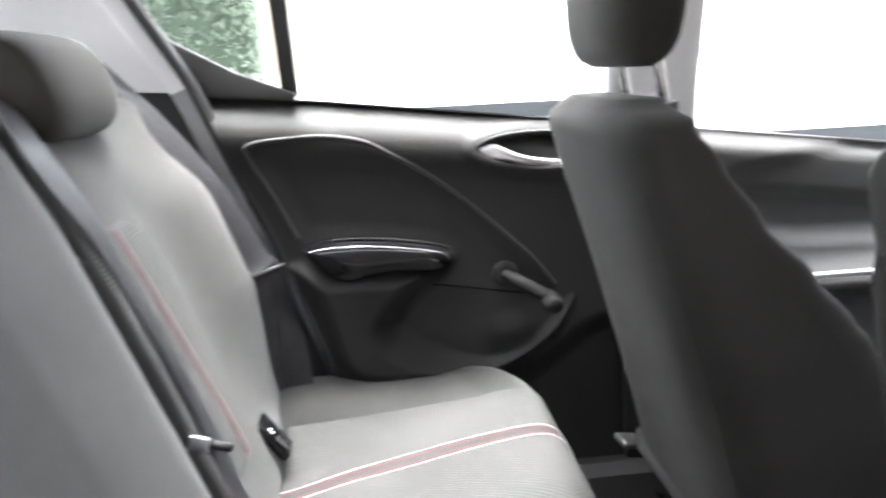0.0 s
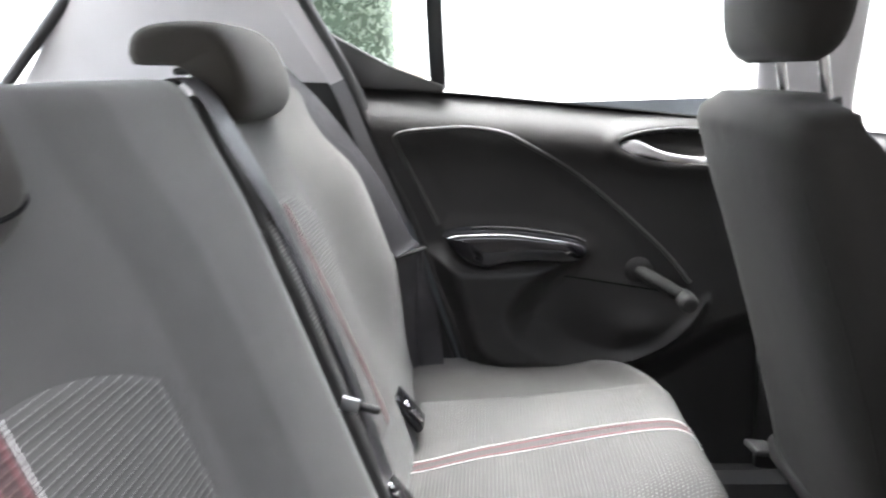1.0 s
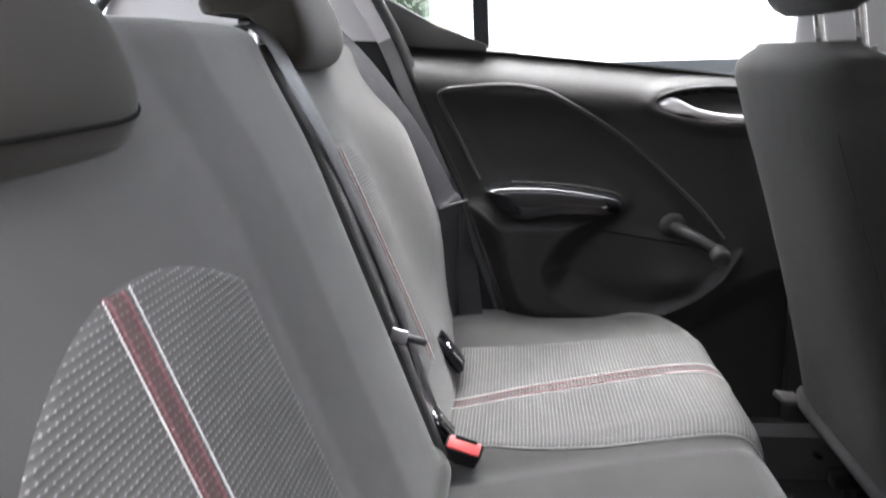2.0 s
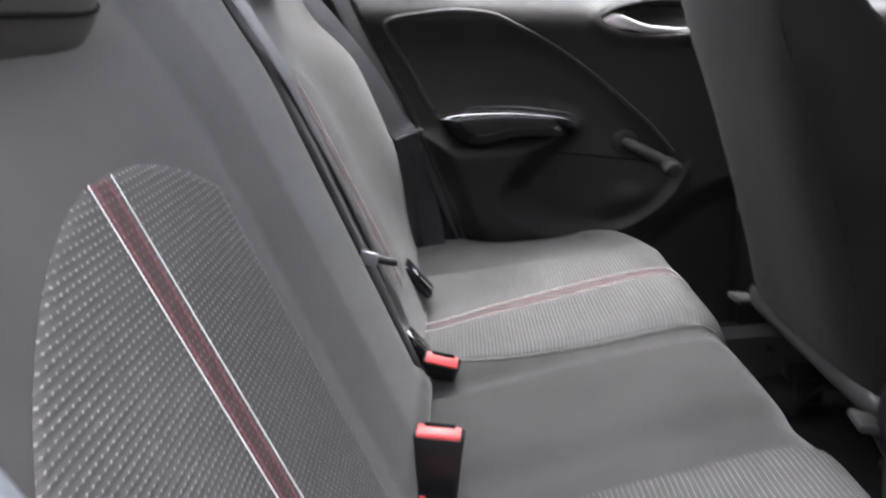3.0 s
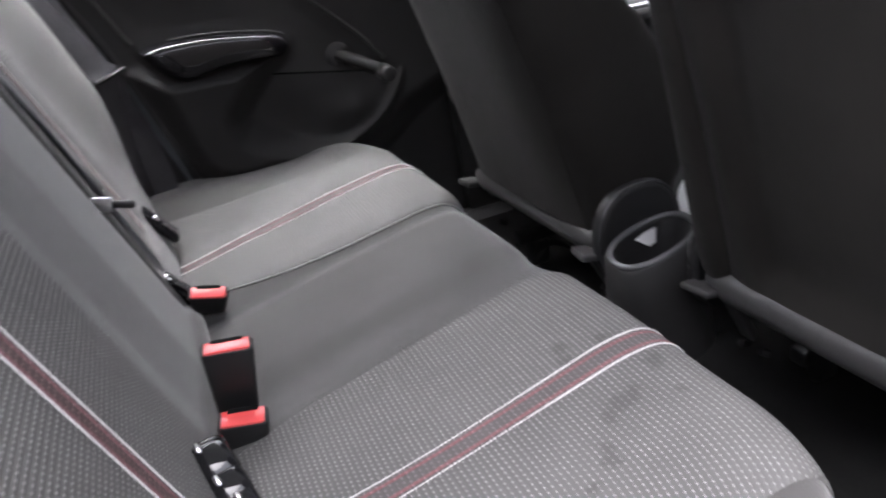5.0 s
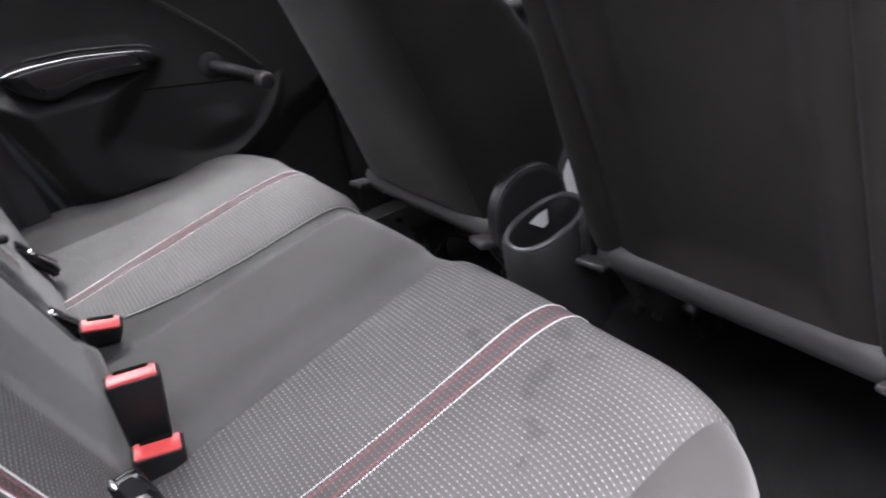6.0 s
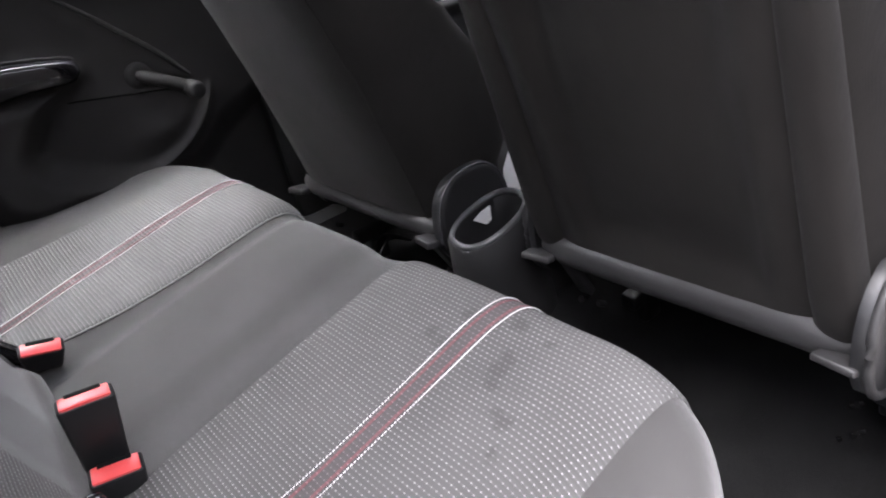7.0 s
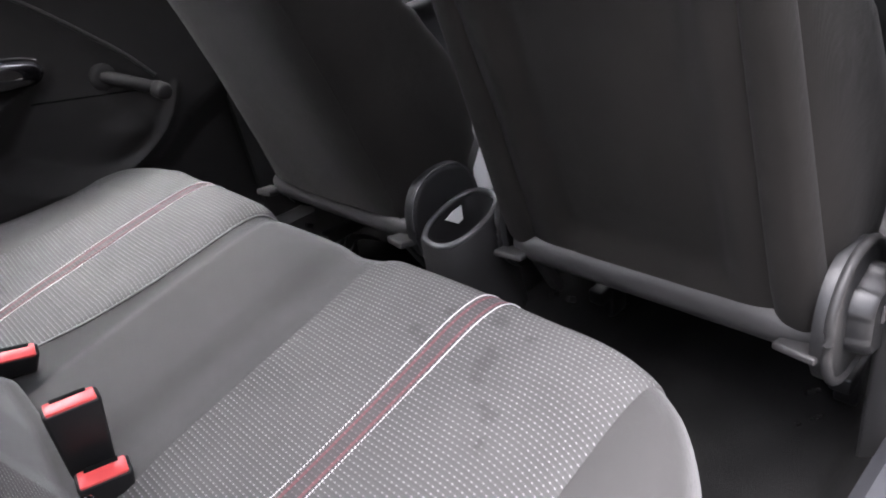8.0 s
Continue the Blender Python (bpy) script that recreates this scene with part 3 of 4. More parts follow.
def arch_patch(ob, surf, length, total, y0, y1, s0, s1, left, right, mat, label):
    """An insert whose top edge is an arch, highest off-centre; left and right are its drops at the sides."""
    def top(u):
        return s1 - (left * ((0.6 - u) / 0.6) ** 2 if u < 0.6 else right * ((u - 0.6) / 0.4) ** 2)

    def place(u, v):
        y = y0 + (y1 - y0) * u
        s = s0 + (top(u) - s0) * v
        e = min(1.0, min(u, 1 - u) * (y1 - y0) / 0.006 + 0.22, min(v, 1 - v) * 0.45 / 0.006 + 0.22)
        return lifted(surf, y, s, 0.0022 * e)

    def uvs(u, v):
        return y0 + (y1 - y0) * u, (s0 + (top(u) - s0) * v) * total
    part("insert_panel", sheet(place, 80, 90, uv=uvs), mat, ob, label)


def bits_big(ob, surf, length, total):
    arch_patch(ob, surf, length, total, 0.068, 0.440, 0.08, 0.634, 0.175, 0.058, INSERT, "ribbed dark grey insert with pale dashes")
    stripe(ob, surf, length, lambda s: 0.273, 0.08, 0.632, 90, 150, thread=0.00062, band=BAND_BACK, long=2.5, slant=0.55)


def bits_small(ob, surf, length, total):
    arch_patch(ob, surf, length, total, 0.797, 0.986, 0.215, 0.672, 0.012, 0.075, INSERT, "ribbed dark grey insert with pale dashes")
    stripe(ob, surf, length, lambda s: 0.912 - 0.030 * smoothstep(0.25, 0.64, s), 0.215, 0.664, 90, 130, 0.0085, 0.0005, BAND_BACK)


backrest("rear_bench", "wide dark grey cloth rear seat back with a ribbed striped insert", 0.0, 0.787, 0.924, lobe_big, bits_big, 0.045, 0.022)
backrest("rear_bench", "narrow dark grey cloth rear seat back with a ribbed striped insert", 0.793, 1.205, 0.905, lobe_small, bits_small, 0.004, 0.026)


# ---- rear headrests ----
def rear_headrest(yc, dx, dz, label, seam=False):
    ob = thing("headrest", label, "headrest", "rear headrests")
    side = [(-0.402, 0.940), (-0.392, 0.963), (-0.365, 0.975), (-0.314, 0.978), (-0.264, 0.973), (-0.232, 0.950), (-0.212, 0.905), (-0.212, 0.876), (-0.228, 0.855),
            (-0.253, 0.849), (-0.276, 0.864), (-0.292, 0.900), (-0.318, 0.920), (-0.360, 0.926), (-0.393, 0.926)]
    side = [(-0.25 + (a + 0.212) * 0.84, b) for a, b in side]
    loop = spline([*side, side[0]], 60)[:-1]
    mid = np.array([-0.312, 0.925])
    rows = []
    for k in range(25):
        t = -1 + 2 * k / 24
        w = 0.112 * math.copysign(1 - (1 - abs(t)) ** 1.8, t)
        shrink = (1 - abs(w / 0.1122) ** 4.5) ** (1 / 2.8)
        rows.append([(dx + (mid + (q - mid) * (0.60 + 0.40 * shrink))[0], yc + w, dz + (mid + (q - mid) * (0.60 + 0.40 * shrink))[1]) for q in loop])
    part("pad", rings(rows), CLOTH_HEAD, ob)
    # sewn line across the foot of the front pad
    if seam:
        line = []
        for k in range(41):
            w = -0.108 + 0.216 * k / 40
            grow = 0.60 + 0.40 * (1 - abs(w / 0.1122) ** 4.5) ** (1 / 2.8)
            p = mid + (np.array([-0.2496, 0.876]) - mid) * grow
            line.append((dx + p[0], yc + w, dz + p[1]))
        part("seam", tube(line, 0.0019, 6), SHADE_JOINT_BLACK, ob, "dark sewn seam")
    for off in (-0.05, 0.05):
        part("post", tube([(dx - 0.345, yc + off, dz + 0.93), (dx - 0.335, yc + off, dz + 0.87)], 0.006, 10), CHROME, ob, "chrome post")
        part("post_guide", block((0.035, 0.03, 0.010), 0.004, 2, pose(dx - 0.345, yc + off, dz + 0.916)), BUCKLE, ob, "black plastic post guide")
    return ob


rear_headrest(0.938, -0.010, 0.006, "low dark grey cloth headrest hooked over the far backrest")
rear_headrest(0.284, -0.007, -0.043, "low dark grey cloth headrest hooked over the near backrest", True)


# ---- seat belts and buckles ----
def belt(name, label, pts, sides, width=0.047, n=40):
    ob = thing(name, label, "seat belt", "rear seat belts")
    part("webbing", ribbon([Vector(p) for p in spline(pts, n)], [Vector(p) for p in spline(sides, n)], width), BELT, ob)
    return ob


mid = belt("seat_belt", "dark grey middle seat belt hanging over the backrest edge", [(-0.375, 0.80, 0.88), (-0.332, 0.797, 0.913), (-0.301, 0.799, 0.893), (-0.275, 0.803, 0.840), (-0.244, 0.822, 0.765), (-0.219, 0.832, 0.69), (-0.186, 0.836, 0.60), (-0.152, 0.832, 0.50), (-0.116, 0.822, 0.38), (-0.10, 0.82, 0.28)],
           [(0.3, 1, 0), (0.2, 1, 0), (0.12, 1, 0), (0.12, 1, 0), (0.05, 1, 0), (-0.04, 1, 0), (-0.08, 1, 0), (-0.06, 1, 0), (0.1, 1, 0), (0.2, 1, 0)], 0.043)
part("tongue", block((0.030, 0.010, 0.011), 0.004, 2, pose(-0.128, 0.793, 0.491, 0, 16, 0)), BUCKLE, mid, "black plastic grip of the belt tongue")
part("tongue_plate", block((0.024, 0.004, 0.020), 0.0015, 2, pose(-0.152, 0.788, 0.4985, 0, 16, 0)), SATIN, mid, "chrome belt tongue")
far_belt = belt("seat_belt", "dark grey shoulder belt running down beside the far backrest", [(-0.35, 1.19, 0.96), (-0.274, 1.185, 0.872), (-0.19, 1.185, 0.745), (-0.130, 1.18, 0.625), (-0.112, 1.18, 0.595), (-0.116, 1.19, 0.50), (-0.118, 1.19, 0.40), (-0.115, 1.19, 0.30)],
                [(0.55, 0.3, -0.5), (0.55, 0.3, -0.5), (0.6, 0.3, -0.4), (0.8, 0.3, -0.2), (1, 0.5, 0), (0.8, 0.8, 0), (0.7, 0.9, 0), (0.7, 0.9, 0)])
part("belt_guide", block((0.058, 0.014, 0.008), 0.0035, 2, pose(-0.108, 1.172, 0.602, 0, -18, 0)), BUCKLE, far_belt, "black plastic belt guide")
belt("seat_belt", "dark grey belt loop beside the far door", [(-0.095, 1.205, 0.592), (-0.092, 1.212, 0.53), (-0.087, 1.214, 0.46), (-0.081, 1.210, 0.38), (-0.079, 1.20, 0.28)],
     [(0.1, 1, 0), (0.45, 0.9, 0), (0.9, 0.6, 0), (1, 0.25, 0.0), (1, 0.1, 0)], 0.046)


def buckle(label, m, tall, wide=0.044, deep=0.026):
    """A belt buckle standing along its own z, with the red button at its top."""
    ob = thing("belt_buckle", label, "belt buckle", "rear belt buckles")
    ob.matrix_basis = m
    bm = block((deep, wide, tall), 0.004, 3, pose(0, 0, -tall / 2))
    for v in bm.verts:
        if v.co.z < -tall * 0.6:
            k = 1 - 0.28 * (-v.co.z / tall - 0.6) / 0.4
            v.co.x, v.co.y = v.co.x * k, v.co.y * k
    # the mouth for the tongue is a solid block, its shade given by black colour
    def own(name, b, mat, lab):
        mesh = bpy.data.meshes.new(name)
        bmesh.ops.recalc_face_normals(b, faces=b.faces)
        b.to_mesh(mesh)
        b.free()
        mesh.materials.append(mat)
        mesh.polygons.foreach_set("use_smooth", [True] * len(mesh.polygons))
        mesh.set_sharp_from_angle(angle=radians(40))
        o = new(name, mesh)
        o.parent = ob
        if lab:
            o["label"] = lab
        return o
    own("housing", bm, BUCKLE, "")
    own("button", block((deep * 0.86, wide * 0.88, 0.006), 0.0022, 2, pose(deep * 0.02, 0, -0.0016)), RED, "red release button")
    own("slot", block((deep * 0.26, wide * 0.62, 0.004), 0.0010, 2, pose(-deep * 0.33, 0, 0.0003)), SHADE_JOINT_BLACK, "black block coloured as the shaded slot for the belt tongue")
    own("strap", block((0.006, wide * 0.55, 0.10), 0.002, 2, pose(-0.002, 0, -tall - 0.04)), BELT, "")
    return ob


buckle("tall black belt buckle with a red button between the cushions", pose(-0.058, 0.483, 0.412, -6, 5, -98), 0.105, 0.052, 0.023)
buckle("short black belt buckle with a red button, lying lower", pose(-0.064, 0.452, 0.345, -6, 8, -102), 0.070, 0.050, 0.026)
buckle("black belt buckle with a red button lying forward on the cushion", pose(-0.062, 0.757, 0.351, -14, 24, -106), 0.038, 0.052, 0.023)


def anchor_cover(label, x, y, z, turn=0.0):
    """A child-seat anchor flap in the gap behind the cushion, with its bright latch."""
    ob = thing("anchor_cover", label, "anchor cover", "child seat anchor covers")
    m = pose(x, y, z, 0, -36, turn)
    part("flap", block((0.016, 0.050, 0.074), 0.006, 3, m), GLOSS, ob)
    for off, tall in ((0.010, 0.005), (-0.010, 0.020)):
        part("mark", block((0.0008, 0.0045, tall), 0.0002, 1, m @ pose(0.0084, -0.010, off)), WHITE_MATT, ob, "small white mark")
    part("latch_bar", tube([(m @ Vector((0.011, -0.016, 0.002))), (m @ Vector((0.011, -0.014, -0.024)))], 0.0042, 10), CHROME, ob, "bright chrome latch bar")
    part("latch_pin", tube([(m @ Vector((0.008, -0.014, 0.016))), (m @ Vector((0.011, -0.014, 0.014)))], 0.0045, 10), CHROME, ob, "bright chrome pin")
    return ob


anchor_cover("glossy black anchor flap between the far cushion and seat back", -0.106, 1.022, 0.375)
anchor_cover("glossy black anchor flap beside the far belt buckle", -0.108, 0.825, 0.350)
guide = thing("anchor_guide", "glossy black anchor guide with chrome ends below the near belt buckles", "anchor guide", "child seat anchor covers")
GUIDE_A, GUIDE_B = Vector((-0.101, 0.388, 0.374)), Vector((-0.082, 0.322, 0.340))
along = (GUIDE_B - GUIDE_A).normalized()
over = (Vector((0, 0, 1)) - along * along.z).normalized()
beside = along.cross(over)
shape = [(0.0, 0.75), (0.04, 0.95), (0.08, 1.0), (0.10, 0.93), (0.12, 1.0), (0.48, 1.0), (0.50, 0.92), (0.52, 0.98), (0.80, 0.96), (0.82, 0.9), (0.84, 0.94), (1.0, 0.9)]
part("channel", rings([ellipse_ring(GUIDE_A.lerp(GUIDE_B, f), 0.0165 * k, 0.013 * k, beside, over, 28, 2.6) for f, k in shape]), GLOSS, guide)
for f, off in ((0.02, 0.9), (0.50, 0.9), (0.80, 0.2)):
    p = GUIDE_A.lerp(GUIDE_B, f)
    q = p + over * 0.0115 + beside * 0.010 * off
    part("latch_end", tube([q, q + along * 0.006, q + along * 0.010], [0.0030, 0.0034, 0.0022], 10), CHROME, guide, "bright chrome latch end")


# ---- front seats ----
def lerp_table(table, z):
    for (a, va), (b, vb) in zip(table, table[1:]):
        if z <= b:
            f = max(0.0, (z - a) / (b - a))
            f = f * f * (3 - 2 * f)
            return va + (vb - va) * f
    return table[-1][1]


HALF_WIDE = [(0.24, 0.235), (0.40, 0.235), (0.55, 0.222), (0.65, 0.215), (0.75, 0.210), (0.82, 0.202), (0.85, 0.185), (0.875, 0.12)]
DEEP = [(0.28, 0.16), (0.33, 0.20), (0.37, 0.240), (0.43, 0.265), (0.51, 0.265), (0.59, 0.240), (0.62, 0.222), (0.675, 0.187), (0.745, 0.138), (0.806, 0.110), (0.85, 0.092), (0.875, 0.06)]


CREASES = ((0.125, 0.62, 0.10, 0.012, -0.005), (0.105, 0.60, 0.10, 0.012, 0.004), (-0.085, 0.55, 0.16, 0.014, 0.004), (-0.11, 0.52, 0.16, 0.014, -0.003), (0.02, 0.34, 0.03, 0.09, 0.003))


def front_seat(yc, x0, lean, label, inner):
    """A front seat seen from behind; x0 is its back's place at the hinge height, inner the side of the tunnel (1 or -1)."""
    ob = thing("front_seat", label, "car seat", "front seats")
    back = lambda z: x0 - lean * (z - 0.264)
    hollow, soft = (0.004, 0.03) if yc > 0.5 else (0.022, 0.105)
    secs, n = [], 96
    zs = [0.283 + 0.592 * (1 - (1 - k / 44) ** 1.25) for k in range(45)]
    for z in zs:
        hw, d = lerp_table(HALF_WIDE, z), lerp_table(DEEP, z)
        drop = 0.03 * max(0.0, (z - 0.83) / 0.032) ** 2 * 0.5
        ring = []
        for k in range(n):
            t = 2 * math.pi * k / n
            cs, sn = math.cos(t), math.sin(t)
            y = hw * math.copysign(abs(sn) ** 0.55, sn)
            x = d / 2 * math.copysign(abs(cs) ** (0.30 if cs > 0 else 0.55), cs)
            # hollow of the back panel and of the sitting side
            if cs < 0:
                x += hollow * (1 - smoothstep(soft, 0.146, abs(y))) * smoothstep(0.27, 0.33, z) * (1 - smoothstep(0.68, 0.78, z))
            else:
                x -= 0.05 * (1 - smoothstep(0.08, 0.17, abs(y))) * smoothstep(0.3, 0.4, z) * (1 - smoothstep(0.62, 0.8, z))
            # creases in the cloth of the back panel
            if cs < 0:
                for cy, cz, tall, wide, deep in CREASES if yc < 0.5 else ():
                    x += deep * math.exp(-((y - cy + 0.12 * (z - cz)) / wide) ** 2 - ((z - cz) / tall) ** 2)
            ring.append((back(z) + d / 2 + x + drop, yc + y, z))
        secs.append(ring)
    body = part("backrest", rings(secs), CLOTH_DARK, ob)
    # sewn edges along the back panel
    for s in (-1, 1):
        pts = []
        for k in range(31):
            z = 0.275 + 0.50 * k / 30
            hw, d = lerp_table(HALF_WIDE, z), lerp_table(DEEP, z)
            y = s * (0.196 - 0.045 * (z - 0.275))
            sn = min(1.0, (abs(y) / hw)) ** (1 / 0.55)
            cs = math.sqrt(max(0.0, 1 - sn * sn))
            pts.append((back(z) + d / 2 - d / 2 * cs ** 0.55 + 0.0002, yc + y, z))
        part("seam", tube(pts, 0.0013, 6), CLOTH_DARK, body, "sewn edge")
    # rolled lower edge, brackets and rails
    part("lower_roll", tube([(x0 + (0.024 if yc > 0.5 else 0.016), yc - 0.222 + 0.444 * k / 12, 0.262) for k in range(13)], [0.016, *[0.027] * 11, 0.016], 16), PLASTIC_GREY, ob, "grey rolled lower edge")
    # soft rolls down both sides of the back
    if yc < 0.5:
        for s in (-1, 1):
            roll = []
            for k in range(15):
                f = k / 14
                z = 0.246 + 0.54 * f
                w = min(1.0, 0.5 + 6 * f) * (1 - 0.35 * f) * (1.0 if k < 14 else 0.6)
                roll.append(ellipse_ring((back(z) + 0.021 + 0.010 * f, yc + s * (0.204 - 0.022 * f), z), 0.030 * w, 0.029 * w, (1, 0, 0), (0, 1, 0), 24, 2.6))
            part("side_roll", rings(roll), CLOTH_DARK, body)
    for s in (-1, 1):
        y = yc + s * 0.205
        size = (0.040, 0.044, 0.012) if yc > 0.5 else (0.046, 0.050, 0.010)
        bm = block(size, 0.003, 2, pose(x0 - 0.006, y + 0.010 * s, 0.252, 0, 10, 8 * s))
        if s == inner:
            block((0.014, 0.024, 0.10), 0.003, 2, pose(x0 + 0.030, y - 0.018 * s, 0.208, 0, -28, 0), bm)
        part("bracket", bm, PLASTIC_GREY, ob, "grey hinge bracket")
        bx, bz = (0.044, 0.153) if s == inner or yc > 0.5 else (0.052, 0.235)
        part("bolt", tube([(x0 + bx + 0.006, y - 0.016 * s, bz - 0.003), (x0 + bx - 0.006, y - 0.016 * s, bz + 0.003)], 0.006, 8), CHROME, ob, "bright bolt")
        deeper = 0.0 if yc > 0.5 else 0.09
        part("rail", block((0.50, 0.030, 0.028), 0.004, 2, pose(x0 + 0.33 + deeper, y, 0.095 - 0.3 * deeper)), BUCKLE, ob, "black steel seat rail")
        part("rail_foot", block((0.045, 0.034, 0.06), 0.006, 2, pose(x0 + 0.13 + deeper, y, 0.052 - 0.1 * deeper)), BUCKLE, ob, "black steel rail foot")
        # side cover of the hinge
        yo = yc + s * 0.228
        cx, cz = (0.072, 0.276) if s == inner else (0.052, 0.280) if yc < 0.5 else (0.108, 0.258)
        cover = rings([ellipse_ring((x0 + cx, yo + s * a, cz), 0.078 * k, 0.085 * k, (1, 0, 0), (0, 0, 1), 32, 2.3) for a, k in ((0.0, 1), (0.012, 1), (0.018, 0.95), (0.021, 0.85))])
        edge = [p for p in ellipse_ring((x0 + cx, yo + s * 0.0175, cz), 0.0755, 0.0825, (1, 0, 0), (0, 0, 1), 40, 2.3)]
        part("cover_edge", tube([*edge, edge[0], edge[1]], 0.0022 if yc > 0.5 else 0.0060, 10), RIM if yc > 0.5 else PLASTIC_GREY, ob, "smooth edge of the hinge cover")
        cv = part("hinge_cover", cover, BUCKLE, ob, "rounded plastic hinge cover")
        if s != inner:
            ring = []
            for a, k in ((0.018, 1.0), (0.040, 0.97), (0.046, 0.88), (0.046, 0.5)):
                ring.append([Vector((x0 + cx + 0.012 + math.cos(t) * 0.052 * k * (1 + 0.055 * math.copysign(abs(math.cos(5 * t)) ** 0.35, math.cos(5 * t))), yo + s * a, cz + math.sin(t) * 0.052 * k * (1 + 0.055 * math.copysign(abs(math.cos(5 * t)) ** 0.35, math.cos(5 * t))))) for t in (2 * math.pi * q / 90 for q in range(90))])
            part("recliner_knob", rings(ring), BUCKLE, cv, "ribbed black recliner knob")
            part("knob_face", block((0.030, 0.006, 0.022), 0.003, 2, pose(x0 + cx + 0.005, yo + s * 0.047, cz + 0.007, 0, 12, 0)), PLASTIC_GREY, cv, "raised grey rectangle")
    # loose wiring and fasteners by the rails
    random.seed(7)
    for k in range(3 if yc > 0.5 else 0):
        y = yc - inner * (0.17 + 0.022 * k)
        pts = [(x0 + 0.08 + 0.02 * k, y, 0.02), (x0 + 0.12, y - 0.01, 0.07 + 0.012 * k), (x0 + 0.16, y + 0.014, 0.065), (x0 + 0.20, y, 0.045)]
        part("cable", tube([Vector(p) for p in spline(pts, 14)], 0.0028, 8), BUCKLE, ob, "black cable")
    for k in range(4):
        y, x, z = yc + inner * (0.165 + 0.013 * k), x0 + 0.05 + 0.014 * k, 0.150 - 0.012 * k
        part("bolt", tube([(x, y, z), (x + 0.010, y - 0.004, z - 0.006)], 0.0055, 8), CHROME if k % 2 else STEEL, ob, "small bright bolt")
    if yc < 0.5:
        for k in range(5):
            x, y, z = x0 + 0.075 + 0.030 * (k % 3), yc - 0.190 - 0.016 * (k % 2), 0.060 + 0.017 * (k // 2)
            part("bolt", tube([(x, y, z), (x - 0.008, y + 0.003, z + 0.003)], 0.0042, 8), CHROME, ob, "small bright bolt")
    # sitting cushion
    def seat_pad(u, v):
        x = x0 + 0.03 + 0.50 * v
        y = yc + (2 * u - 1) * 0.235
        e = abs(2 * u - 1)
        z = 0.31 + 0.05 * v + 0.035 * smoothstep(0.55, 0.85, e) - 0.12 * smoothstep(0.88, 1.0, e) - 0.14 * smoothstep(0.9, 1.0, v)
        return (x, y, z)
    part("cushion", sheet(seat_pad, 40, 30, uv=lambda u, v: (u * 0.47, v * 0.5)), CLOTH, ob)
    part("cushion_insert", sheet(lambda u, v: Vector(seat_pad(0.2 + 0.6 * u, 0.05 + 0.85 * v)) + Vector((0, 0, 0.003)), 24, 24, uv=lambda u, v: (u * 0.28, v * 0.43)), INSERT, ob, "ribbed insert with pale dashes")
    part("cushion_base", block((0.36, 0.43, 0.13), 0.02, 3, pose(x0 + 0.33, yc, 0.19)), PLASTIC, ob)
    # headrest on two posts
    hx = back(0.862) + 0.100
    hr = []
    for k in range(25):
        t = -1 + 2 * k / 24
        z = 1.015 + 0.105 * t
        r = (1 - abs(t) ** 3.2) ** (1 / 3.0) if abs(t) < 1 else 0.0
        r = max(r, 0.35)
        hr.append(ellipse_ring((hx - 0.02 - 0.12 * (z - 0.91) + 0.012 * t, yc, z), 0.052 * r, 0.128 * (0.5 + 0.5 * r), (1, 0, 0), (0, 1, 0), 40, 3.0))
    part("headrest", rings(hr), CLOTH_DARK, ob, "dark cloth headrest")
    for s in (-1, 1):
        part("headrest_post", tube([(hx + 0.008, yc + s * 0.062, 0.845), (hx - 0.012, yc + s * 0.062, 0.94)], 0.0065, 12), CHROME, ob, "chrome headrest post")
        part("post_guide", tube([(hx + 0.008, yc + s * 0.062, 0.852), (hx + 0.005, yc + s * 0.062, 0.866)], 0.014, 12), BUCKLE, ob, "black post guide")
    return ob


front_seat(0.90, 0.508, 0.300, "dark cloth front passenger seat seen from behind", -1)
front_seat(0.280, 0.572, 0.290, "dark cloth front seat with a recliner knob beside the open door", 1)


# ---- doors on the far side ----
def signed(poly, x, z):
    """Distance of a point to an outline, negative inside."""
    best, inside = 9.0, False
    j = len(poly) - 1
    for i, (ax, az) in enumerate(poly):
        bx, bz = poly[j]
        if (az > z) != (bz > z) and x < (bx - ax) * (z - az) / (bz - az) + ax:
            inside = not inside
        dx, dz = bx - ax, bz - az
        f = min(1.0, max(0.0, ((x - ax) * dx + (z - az) * dz) / (dx * dx + dz * dz)))
        best = min(best, math.hypot(ax + f * dx - x, az + f * dz - z))
        j = i
    return -best if inside else best


def on_door(x, z):
    """From the plane y = 1.20, by which the trim was laid out, to the trim's own plane."""
    return 0.005 + (x - 0.005) * 1.03, 0.89 + (z - 0.89) * 1.03


